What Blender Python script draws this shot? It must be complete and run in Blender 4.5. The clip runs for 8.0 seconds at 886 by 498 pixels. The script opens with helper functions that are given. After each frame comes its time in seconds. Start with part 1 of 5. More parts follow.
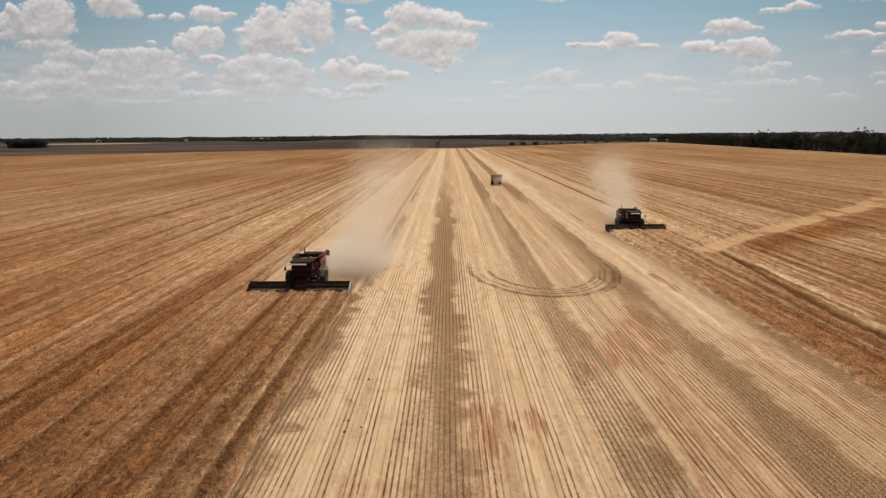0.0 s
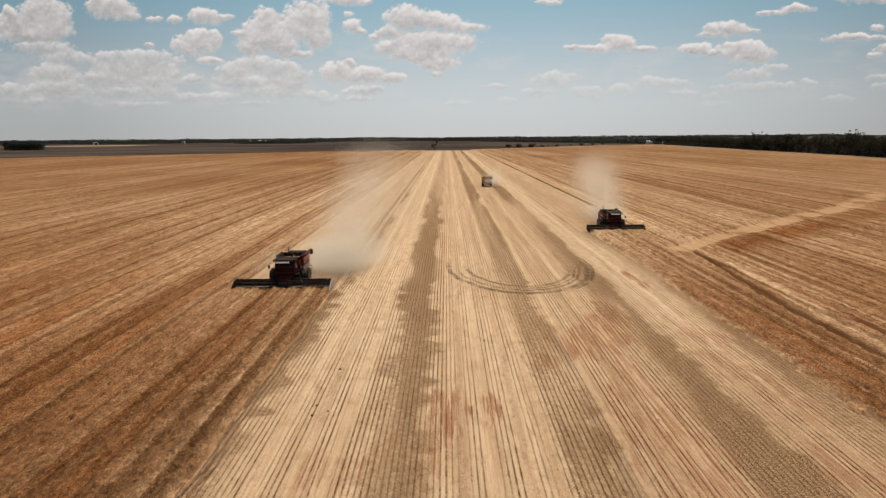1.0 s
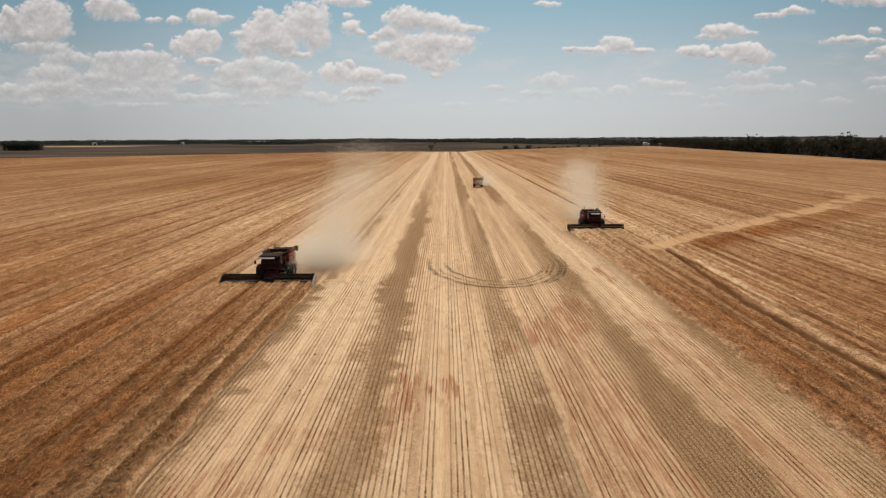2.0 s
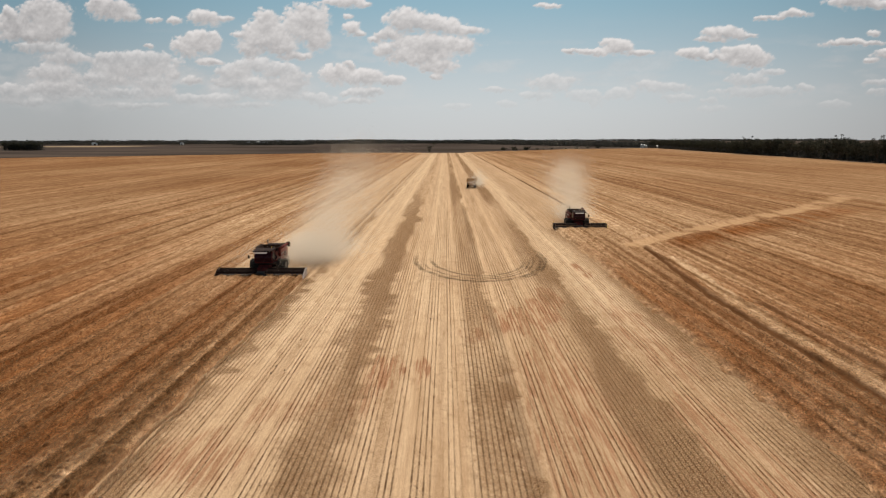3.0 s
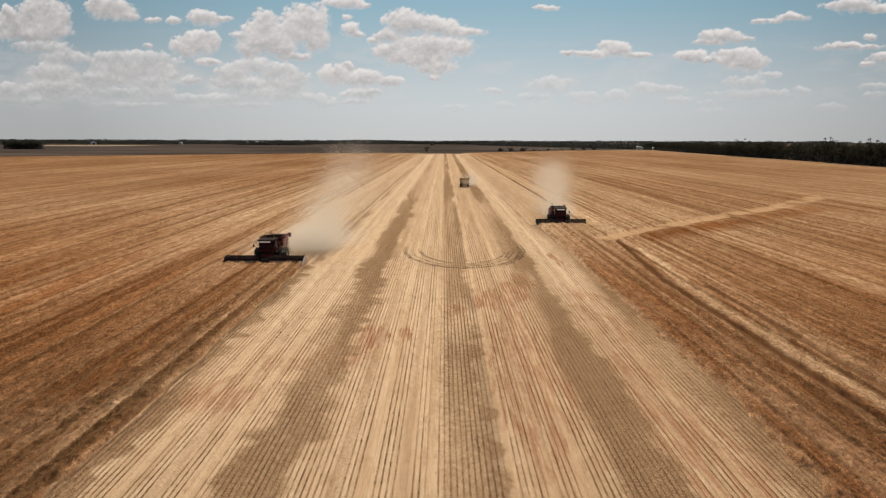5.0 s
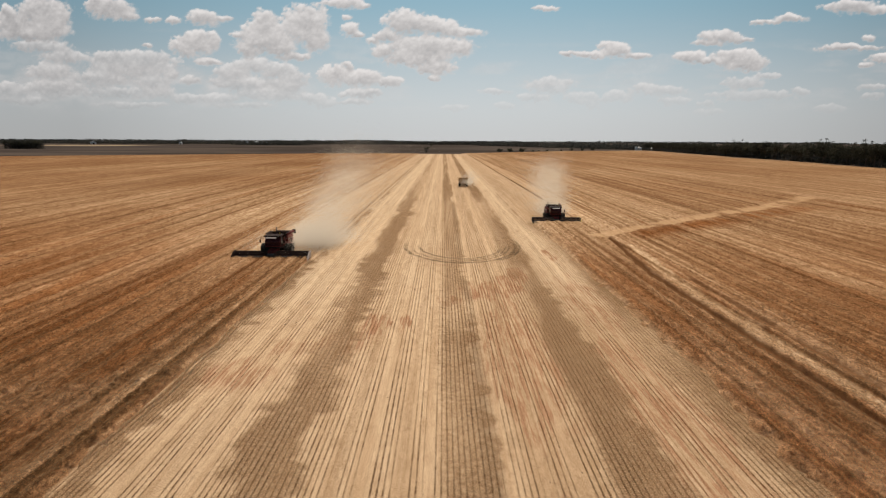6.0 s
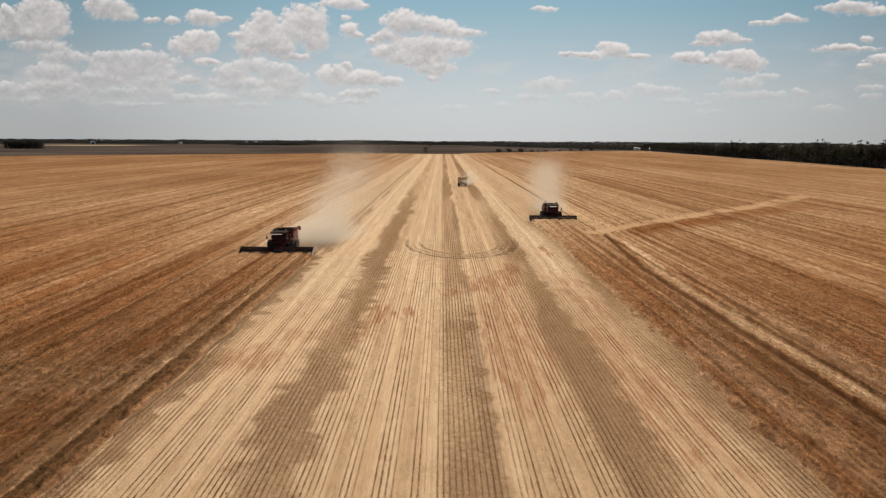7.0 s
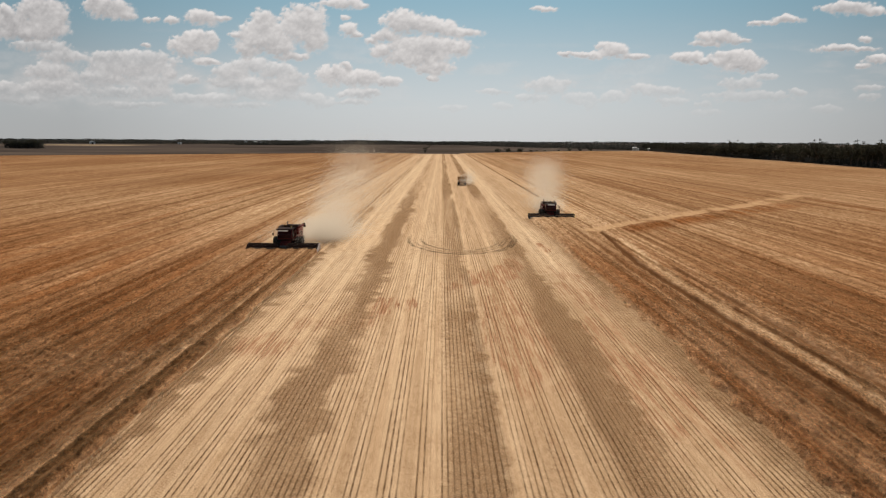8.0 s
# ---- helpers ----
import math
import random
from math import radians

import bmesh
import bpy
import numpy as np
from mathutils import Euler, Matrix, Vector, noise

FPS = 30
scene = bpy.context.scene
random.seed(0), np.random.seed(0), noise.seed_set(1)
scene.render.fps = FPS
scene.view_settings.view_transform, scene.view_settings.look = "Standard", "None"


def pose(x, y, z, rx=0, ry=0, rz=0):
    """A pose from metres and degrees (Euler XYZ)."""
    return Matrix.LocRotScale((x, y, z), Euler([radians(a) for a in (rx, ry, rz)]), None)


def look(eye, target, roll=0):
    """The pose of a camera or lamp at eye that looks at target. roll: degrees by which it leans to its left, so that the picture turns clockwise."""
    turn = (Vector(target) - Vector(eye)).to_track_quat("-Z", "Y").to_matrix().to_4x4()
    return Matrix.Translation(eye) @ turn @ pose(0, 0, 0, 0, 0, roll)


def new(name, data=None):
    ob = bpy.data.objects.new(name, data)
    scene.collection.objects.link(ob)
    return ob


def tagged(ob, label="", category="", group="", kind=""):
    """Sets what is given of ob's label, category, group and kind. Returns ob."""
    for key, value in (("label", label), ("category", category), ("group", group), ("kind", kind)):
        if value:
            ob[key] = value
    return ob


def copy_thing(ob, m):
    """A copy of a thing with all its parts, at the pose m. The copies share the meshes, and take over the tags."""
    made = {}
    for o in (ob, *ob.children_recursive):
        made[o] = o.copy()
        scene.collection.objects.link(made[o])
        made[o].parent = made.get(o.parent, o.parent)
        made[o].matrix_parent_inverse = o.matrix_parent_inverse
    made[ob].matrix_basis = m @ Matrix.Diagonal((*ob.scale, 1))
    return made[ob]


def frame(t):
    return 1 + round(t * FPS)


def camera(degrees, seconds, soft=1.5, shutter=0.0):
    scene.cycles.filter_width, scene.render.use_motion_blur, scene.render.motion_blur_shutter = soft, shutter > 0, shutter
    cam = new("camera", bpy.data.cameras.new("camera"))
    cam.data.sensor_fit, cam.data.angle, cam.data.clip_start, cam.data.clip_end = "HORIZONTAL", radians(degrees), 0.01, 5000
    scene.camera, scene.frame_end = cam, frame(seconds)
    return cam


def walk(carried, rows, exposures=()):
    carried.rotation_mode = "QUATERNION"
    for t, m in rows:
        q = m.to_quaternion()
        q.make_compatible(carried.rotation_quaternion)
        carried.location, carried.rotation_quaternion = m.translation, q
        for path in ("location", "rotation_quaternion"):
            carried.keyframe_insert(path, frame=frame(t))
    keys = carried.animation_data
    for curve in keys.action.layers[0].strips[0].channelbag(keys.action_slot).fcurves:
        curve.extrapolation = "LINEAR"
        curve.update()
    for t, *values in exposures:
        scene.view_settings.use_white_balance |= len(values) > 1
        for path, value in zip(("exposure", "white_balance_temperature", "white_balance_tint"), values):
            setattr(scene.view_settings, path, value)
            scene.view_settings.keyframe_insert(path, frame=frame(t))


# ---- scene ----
cam = camera(76.7, 8.0, soft=1.2)
METRES, EYE, TILT, LEAN, TURN = 32.7, 19.0, 0.0, 0.0, 0.6
ROWS = [
    (0.0, 0.0, 0.0, 0.0, -0.09, -11.6, 0.45),
    (0.5, 0.0363, -0.0369, 0.0012, -0.2, -11.49, 0.47),
    (1.0, 0.0797, -0.0843, 0.0032, -0.28, -11.4, 0.44),
    (1.5, 0.1247, -0.14, 0.0052, -0.33, -11.33, 0.38),
    (3.0, 0.2332, -0.3266, 0.0078, -0.37, -11.15, 0.12),
    (3.5, 0.256, -0.3921, 0.0079, -0.4, -11.09, 0.04),
    (4.0, 0.2723, -0.4609, 0.008, -0.43, -11.09, -0.02),
    (4.5, 0.2826, -0.5284, 0.0076, -0.47, -11.08, -0.09),
    (6.0, 0.2907, -0.7156, 0.0086, -0.57, -11.03, -0.25),
    (6.5, 0.288, -0.7705, 0.0085, -0.6, -11.02, -0.27),
    (7.0, 0.2836, -0.8215, 0.0076, -0.66, -11.01, -0.3),
    (7.5, 0.2785, -0.8697, 0.0062, -0.71, -11.01, -0.31),
    (8.0, 0.2731, -0.9148, 0.0048, -0.74, -11.01, -0.32),
]

walk(cam, [(t, pose(0, 0, EYE, TILT, LEAN, TURN) @ pose(METRES * x, METRES * y, METRES * z, 90 + pitch, roll, yaw)) for t, x, y, z, yaw, pitch, roll in ROWS],
     exposures=[(0.0, -0.19)])

# ---- world, sun ----
SUN_AZ, SUN_EL = 14.0, 58.0          # degrees to the right of +y, degrees above the ground
SKY = 0.055


class Net:
    """Short calls for node trees."""

    def __init__(self, tree):
        self.tree = tree
        tree.nodes.clear()

    def add(self, kind, ins=None, **props):
        n = self.tree.nodes.new(kind)
        for k, v in props.items():
            setattr(n, k, v)
        for k, v in (ins or {}).items():
            if isinstance(v, bpy.types.NodeSocket):
                self.tree.links.new(v, n.inputs[k])
            else:
                n.inputs[k].default_value = v
        return n

    def math(self, op, a, b=0.0, c=0.0, clamp=False):
        return self.add("ShaderNodeMath", {0: a, 1: b, 2: c}, operation=op, use_clamp=clamp).outputs[0]

    def vec(self, op, a, b=(0, 0, 0), c=None):
        ins = {0: a, 1: b}
        if c is not None:
            ins[2] = c
        n = self.add("ShaderNodeVectorMath", ins, operation=op)
        return n.outputs["Value"] if op in ("LENGTH", "DOT_PRODUCT", "DISTANCE") else n.outputs[0]

    def range(self, v, a, b, c=0.0, d=1.0, smooth=True):
        return self.add("ShaderNodeMapRange", {0: v, 1: a, 2: b, 3: c, 4: d}, interpolation_type="SMOOTHSTEP" if smooth else "LINEAR").outputs[0]

    def mix(self, f, a, b, blend="MIX"):
        n = self.add("ShaderNodeMix", {0: f}, data_type="RGBA", blend_type=blend)
        for k, v in ((6, a), (7, b)):
            if isinstance(v, bpy.types.NodeSocket):
                self.tree.links.new(v, n.inputs[k])
            else:
                n.inputs[k].default_value = (*v, 1)
        return n.outputs[2]

    def noise(self, vec, scale, detail=4.0, rough=0.55, dist=0.0):
        return self.add("ShaderNodeTexNoise", {"Vector": vec, "Scale": scale, "Detail": detail, "Roughness": rough, "Lacunarity": 2.23, "Distortion": dist}).outputs[0]

    def attr(self, name):
        return self.add("ShaderNodeAttribute", attribute_name=name).outputs["Fac"]


# lobes of the clouds: tangent of bearing, tangent of height, half width, half height, all in thousandths
CLOUDS_WEST = [(-675, 206, 45, 28), (-726, 187, 37, 23), (-670, 179, 39, 20), (-736, 206, 14, 15), (-652, 192, 21, 22), (-712, 172, 50, 12), (-562, 214, 39, 17), (-537, 201, 18, 7), (-582, 224, 16, 10), (-494, 197, 16, 4), (-506, 155, 9, 4), (-407, 199, 32, 13), (-457, 197, 12, 6), (-373, 200, 16, 5), (-419, 158, 39, 20), (-392, 163, 14, 15), (-443, 152, 20, 16), (-403, 130, 25, 6)]
CLOUDS_TOWER = [(-302, 194, 20, 19), (-306, 167, 45, 29), (-278, 153, 25, 17), (-332, 148, 20, 14), (-350, 172, 12, 5), (-235, 190, 40, 34), (-218, 166, 24, 23), (-268, 155, 14, 22), (-257, 139, 29, 7), (-171, 224, 41, 9), (-132, 221, 12, 4), (-165, 204, 10, 4), (-156, 181, 17, 14), (-144, 173, 11, 7)]
CLOUDS_MIDDLE = [(-61, 192, 41, 22), (-20, 187, 53, 15), (29, 179, 41, 8), (-94, 172, 25, 12), (-119, 165, 14, 5), (-29, 155, 78, 17), (-45, 136, 62, 17), (-12, 120, 33, 12), (33, 155, 18, 14), (-17, 104, 11, 6), (-103, 146, 14, 10), (-187, 108, 29, 18), (-141, 103, 38, 16), (-91, 98, 25, 8), (-165, 124, 9, 8), (-141, 78, 38, 8), (-155, 64, 29, 6)]
CLOUDS_EAST = [(171, 217, 23, 4), (293, 152, 31, 13), (250, 143, 33, 6), (329, 142, 23, 6), (217, 145, 16, 4), (471, 173, 41, 12), (508, 168, 25, 5), (451, 163, 29, 5), (417, 141, 27, 11), (450, 134, 25, 6), (504, 136, 47, 17), (491, 145, 18, 7), (534, 130, 25, 12), (555, 199, 25, 4), (587, 204, 31, 6), (531, 197, 14, 4), (683, 221, 45, 12), (725, 217, 25, 8), (692, 157, 58, 5), (679, 160, 25, 7), (723, 173, 12, 5), (744, 141, 19, 8), (724, 130, 13, 5)]
CLOUDS_FAR = [(89, 82, 29, 5), (184, 92, 46, 14), (106, 59, 19, 8), (159, 72, 29, 8), (239, 72, 29, 12), (21, 56, 25, 6), (517, 98, 38, 11), (561, 110, 23, 6), (539, 77, 80, 10), (618, 84, 15, 8), (371, 86, 51, 10), (398, 67, 29, 8), (300, 75, 29, 11), (254, 67, 25, 14), (463, 49, 25, 8), (457, 63, 13, 6), (669, 55, 29, 8), (740, 93, 29, 7), (746, 77, 25, 5)]
CLOUDS_BANK = [(-690, 153, 50, 8), (-651, 136, 36, 10), (-561, 132, 50, 12), (-503, 130, 41, 12), (-533, 117, 71, 12), (-675, 112, 38, 11), (-589, 100, 54, 10), (-498, 96, 31, 10), (-662, 84, 55, 12), (-747, 80, 31, 12), (-567, 78, 51, 8), (-495, 80, 29, 10), (-463, 108, 9, 6), (-435, 98, 15, 7), (-728, 64, 46, 6), (-451, 66, 25, 8), (-540, 57, 63, 5)]
CLOUDS_BANK_MIDDLE = [(-330, 124, 35, 10), (-363, 110, 33, 10), (-280, 112, 29, 12), (-348, 92, 54, 10), (-273, 92, 33, 10), (-307, 76, 62, 10), (-392, 68, 38, 6), (-351, 57, 51, 4), (-262, 100, 24, 14), (-222, 69, 29, 8), (-207, 61, 20, 6)]


def build_world():
    world = bpy.data.worlds.new("sky")
    scene.world = world
    world.use_nodes = True
    n = Net(world.node_tree)
    way = n.add("ShaderNodeTexCoord").outputs["Generated"]
    xyz = n.add("ShaderNodeSeparateXYZ", {0: way}).outputs
    sky = n.add("ShaderNodeTexSky", sky_type="NISHITA", sun_disc=False, sun_elevation=radians(SUN_EL), sun_rotation=radians(SUN_AZ), air_density=1.0, dust_density=1.6, ozone_density=1.2)
    blue = n.vec("MULTIPLY", sky.outputs[0], (SKY, SKY, SKY))
    ahead = n.math("MAXIMUM", xyz[1], 0.05)
    u, v = n.math("DIVIDE", xyz[0], ahead), n.math("DIVIDE", xyz[2], ahead)
    # clouds of the rest of the sky, past the built sector
    dome = n.vec("DIVIDE", way, n.add("ShaderNodeCombineXYZ", {0: n.math("ADD", xyz[2], 0.25), 1: n.math("ADD", xyz[2], 0.25), 2: 1.0}).outputs[0])
    rest = n.range(n.noise(dome, 1.6, 7.0, 0.55), 0.54, 0.70)
    outer = n.math("MAXIMUM", n.range(v, 0.25, 0.45), n.math("MAXIMUM", n.range(n.math("ABSOLUTE", u), 0.85, 1.2), n.range(xyz[1], 0.5, 0.2)))
    rest = n.math("MULTIPLY", rest, outer)
    front = n.mix(n.range(v, 0.03, 0.27), (0.60, 0.635, 0.645), (0.265, 0.450, 0.555))
    air = n.mix(n.range(xyz[2], 0.20, 0.65), front, blue)
    both = n.mix(n.math("MULTIPLY", rest, 0.93), air, (0.74, 0.72, 0.71))
    # thick low air over the horizon
    hazy = n.mix(n.range(xyz[2], -0.02, 0.080), (0.585, 0.592, 0.592), both)
    # edge dimming put into the sky: falls off both sides of tangent 0.07
    side = n.math("SUBTRACT", u, 0.07)
    glow = n.math("MULTIPLY", n.math("POWER", 2.718, n.math("MULTIPLY", n.math("MULTIPLY", side, side), -0.72)), 1.12)
    glow = n.math("MAXIMUM", glow, n.range(xyz[1], 0.75, 0.45, 0.78, 0.9))
    bg = n.add("ShaderNodeBackground", {0: n.vec("MULTIPLY", hazy, n.add("ShaderNodeCombineXYZ", {0: glow, 1: glow, 2: glow}).outputs[0]), 1: 1.0})
    n.add("ShaderNodeOutputWorld", {0: bg.outputs[0]})
    world.cycles.sampling_method, world.cycles.sample_map_resolution = "MANUAL", 512


build_world()
sun = new("sun", bpy.data.lights.new("sun", "SUN"))
sun.data.energy, sun.data.angle, sun.data.color = 4.9, radians(0.6), (1.0, 0.92, 0.80)
SUN_WAY = Vector((math.sin(radians(SUN_AZ)) * math.cos(radians(SUN_EL)), math.cos(radians(SUN_AZ)) * math.cos(radians(SUN_EL)), math.sin(radians(SUN_EL))))
sun.matrix_world = look(SUN_WAY * 100, (0, 0, 0))

# ---- materials ----


def material(name):
    m = bpy.data.materials.new(name)
    m.use_nodes = True
    return m, Net(m.node_tree)


def finish(n, colour, rough=0.9, bump=None, strength=0.3, distance=0.02, metal=0.0, spec=0.3, see=0.0):
    ins = {"Base Color": colour if isinstance(colour, bpy.types.NodeSocket) else (*colour, 1), "Roughness": rough, "Metallic": metal, "Specular IOR Level": spec}
    if bump is not None:
        ins["Normal"] = n.add("ShaderNodeBump", {"Height": bump, "Strength": strength, "Distance": distance}).outputs[0]
    out = n.add("ShaderNodeBsdfPrincipled", ins).outputs[0]
    if see:
        thin = n.add("ShaderNodeBsdfTranslucent", {0: ins["Base Color"]}).outputs[0]
        out = n.add("ShaderNodeMixShader", {0: see, 1: out, 2: thin}).outputs[0]
    n.add("ShaderNodeOutputMaterial", {0: out})


def worn(name, colour, rough=0.5, metal=0.0, dust=0.35, tan=(0.30, 0.21, 0.12), scale=1.6, spec=0.4):
    """Painted or plain machine surface with straw dust lying on it in patches."""
    m, n = material(name)
    co = n.add("ShaderNodeTexCoord").outputs["Object"]
    big, fine = n.noise(co, scale, 5.0), n.noise(co, scale * 14, 3.0)
    up = n.range(n.add("ShaderNodeSeparateXYZ", {0: n.add("ShaderNodeNewGeometry").outputs["Normal"]}).outputs[2], -0.2, 1.0, 0.5, 1.25, smooth=False)
    cover = n.math("MULTIPLY", n.range(n.math("ADD", big, n.math("MULTIPLY", fine, 0.3)), 0.45, 0.95, 0.0, dust), up, clamp=True)
    base = n.mix(n.range(fine, 0.3, 0.7), [c * 0.8 for c in colour], [c * 1.15 for c in colour])
    finish(n, n.mix(cover, base, tan), n.range(cover, 0, 0.5, rough, 0.9), fine, 0.1, 0.01, metal, spec)
    return m


def ground_material():
    """Stubble, chaff and bare earth; the masks dark, red, grey and fallow are laid by the sheet."""
    m, n = material("stubble_ground")
    co = n.add("ShaderNodeTexCoord").outputs["Object"]
    x = n.add("ShaderNodeSeparateXYZ", {0: co}).outputs[0]
    turned = n.add("ShaderNodeVectorRotate", {"Vector": co, "Angle": 0.65}, rotation_type="Z_AXIS").outputs[0]
    long = n.noise(n.vec("MULTIPLY", co, (1.0, 0.03, 1)), 1.3, 5.0, 0.65)
    streak = n.noise(n.vec("MULTIPLY", co, (1.0, 0.05, 1)), 7.0, 3.0, 0.6)
    patch = n.noise(turned, 0.16, 5.0, 0.6)
    fine = n.noise(turned, 7.0, 5.0, 0.75)
    grit = n.noise(turned, 14.0, 3.0, 0.7)
    dark, red, grey, fallow = (n.attr(k) for k in ("dark", "red", "grey", "fallow"))
    straw = n.mix(n.range(long, 0.36, 0.64), (0.545, 0.357, 0.206), (0.710, 0.496, 0.308))
    straw = n.mix(n.range(streak, 0.35, 0.75, 0.0, 0.30), straw, (0.36, 0.196, 0.096))
    straw = n.mix(n.range(patch, 0.4, 0.8, 0.0, 0.5), straw, (0.58, 0.382, 0.228))
    dusty = n.noise(n.vec("MULTIPLY", co, (1.0, 0.4, 1)), 1.1, 5.0, 0.7)
    straw = n.mix(n.range(dusty, 0.50, 0.68, 0.0, 0.5), straw, (0.37, 0.225, 0.118))
    straw = n.mix(n.math("MULTIPLY", n.attr("dull"), n.range(dusty, 0.35, 0.60, 0.35, 0.85)), straw, (0.40, 0.245, 0.132))
    straw = n.mix(n.math("MULTIPLY", n.attr("bright_mid"), n.range(dusty, 0.65, 0.40, 0.1, 0.6)), straw, (0.76, 0.56, 0.365))
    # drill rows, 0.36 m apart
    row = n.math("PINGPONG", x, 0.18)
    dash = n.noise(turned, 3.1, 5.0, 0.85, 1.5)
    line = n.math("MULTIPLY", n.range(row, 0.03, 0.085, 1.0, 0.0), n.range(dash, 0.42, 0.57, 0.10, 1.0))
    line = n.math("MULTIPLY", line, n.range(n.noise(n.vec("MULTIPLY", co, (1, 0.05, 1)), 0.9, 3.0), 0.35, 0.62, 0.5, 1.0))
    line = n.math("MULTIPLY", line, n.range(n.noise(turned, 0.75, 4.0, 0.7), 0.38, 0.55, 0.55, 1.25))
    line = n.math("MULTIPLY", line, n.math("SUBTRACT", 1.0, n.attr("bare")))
    earth = n.mix(n.range(fine, 0.42, 0.58), (0.080, 0.037, 0.017), (0.255, 0.135, 0.064))
    clay = n.mix(n.range(streak, 0.3, 0.7), (0.44, 0.225, 0.122), (0.28, 0.118, 0.058))
    ash = n.mix(n.range(fine, 0.40, 0.60), (0.20, 0.122, 0.068), (0.31, 0.205, 0.122))
    shake = n.math("ADD", n.math("MULTIPLY", n.math("SUBTRACT", fine, 0.5), 1.5), n.math("MULTIPLY", n.math("SUBTRACT", n.noise(turned, 2.2, 4.0, 0.7), 0.5), 1.4))
    runs = n.noise(n.vec("MULTIPLY", co, (1, 0.05, 1)), 3.4, 3.0, 0.6)
    ruddy = n.math("MULTIPLY", red, n.range(runs, 0.40, 0.58, 0.0, 1.3))
    c = n.mix(n.range(n.math("ADD", ruddy, n.math("MULTIPLY", shake, n.math("MULTIPLY", red, 0.6))), 0.10, 0.85, 0.0, 0.92), straw, clay)
    c = n.mix(n.range(n.math("ADD", grey, n.math("MULTIPLY", shake, grey)), 0.1, 0.9, 0.0, 0.9), c, ash)
    c = n.mix(n.range(n.math("ADD", dark, n.math("MULTIPLY", shake, 1.0)), 0.10, 1.05, 0.0, 0.92), c, earth)
    chaff = n.noise(turned, 10.0, 3.0, 0.7)
    c = n.mix(n.math("MULTIPLY", n.range(chaff, 0.53, 0.58), n.math("MULTIPLY", dark, 0.7)), c, (0.50, 0.32, 0.175))
    # dark row lines: shade between the stalks put into the soil colour
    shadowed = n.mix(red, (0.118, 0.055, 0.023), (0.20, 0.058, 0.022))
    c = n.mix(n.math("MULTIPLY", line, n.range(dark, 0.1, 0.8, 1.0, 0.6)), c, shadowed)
    bars = n.math("PINGPONG", n.math("ADD", n.add("ShaderNodeSeparateXYZ", {0: co}).outputs[1], n.math("MULTIPLY", n.math("PINGPONG", x, 0.4), 0.7)), 0.10)
    bars = n.math("MULTIPLY", n.range(bars, 0.02, 0.08), n.range(fine, 0.35, 0.6))
    c = n.mix(n.math("MULTIPLY", n.math("MULTIPLY", bars, n.attr("tread")), 0.55), c, (0.21, 0.115, 0.055))
    c = n.mix(n.range(grit, 0.49, 0.59, 0.0, 0.60), c, n.mix(0.6, c, (0.14, 0.075, 0.035)))
    c = n.mix(n.range(grit, 0.48, 0.36, 0.0, 0.40), c, (0.74, 0.53, 0.325))
    far = n.mix(n.range(n.noise(n.vec("MULTIPLY", co, (0.25, 1, 1)), 0.012, 4.0), 0.35, 0.65), (0.050, 0.040, 0.035), (0.095, 0.072, 0.058))
    far = n.mix(n.math("MULTIPLY", dark, 0.8, clamp=True), far, (0.022, 0.018, 0.014))
    far = n.mix(n.math("MULTIPLY", grey, 0.9, clamp=True), far, (0.34, 0.25, 0.16))
    c = n.mix(fallow, c, far)
    finish(n, c, 1.0, n.math("ADD", fine, n.math("MULTIPLY", line, -0.9)), 0.8, 0.07, spec=0.0)
    return m


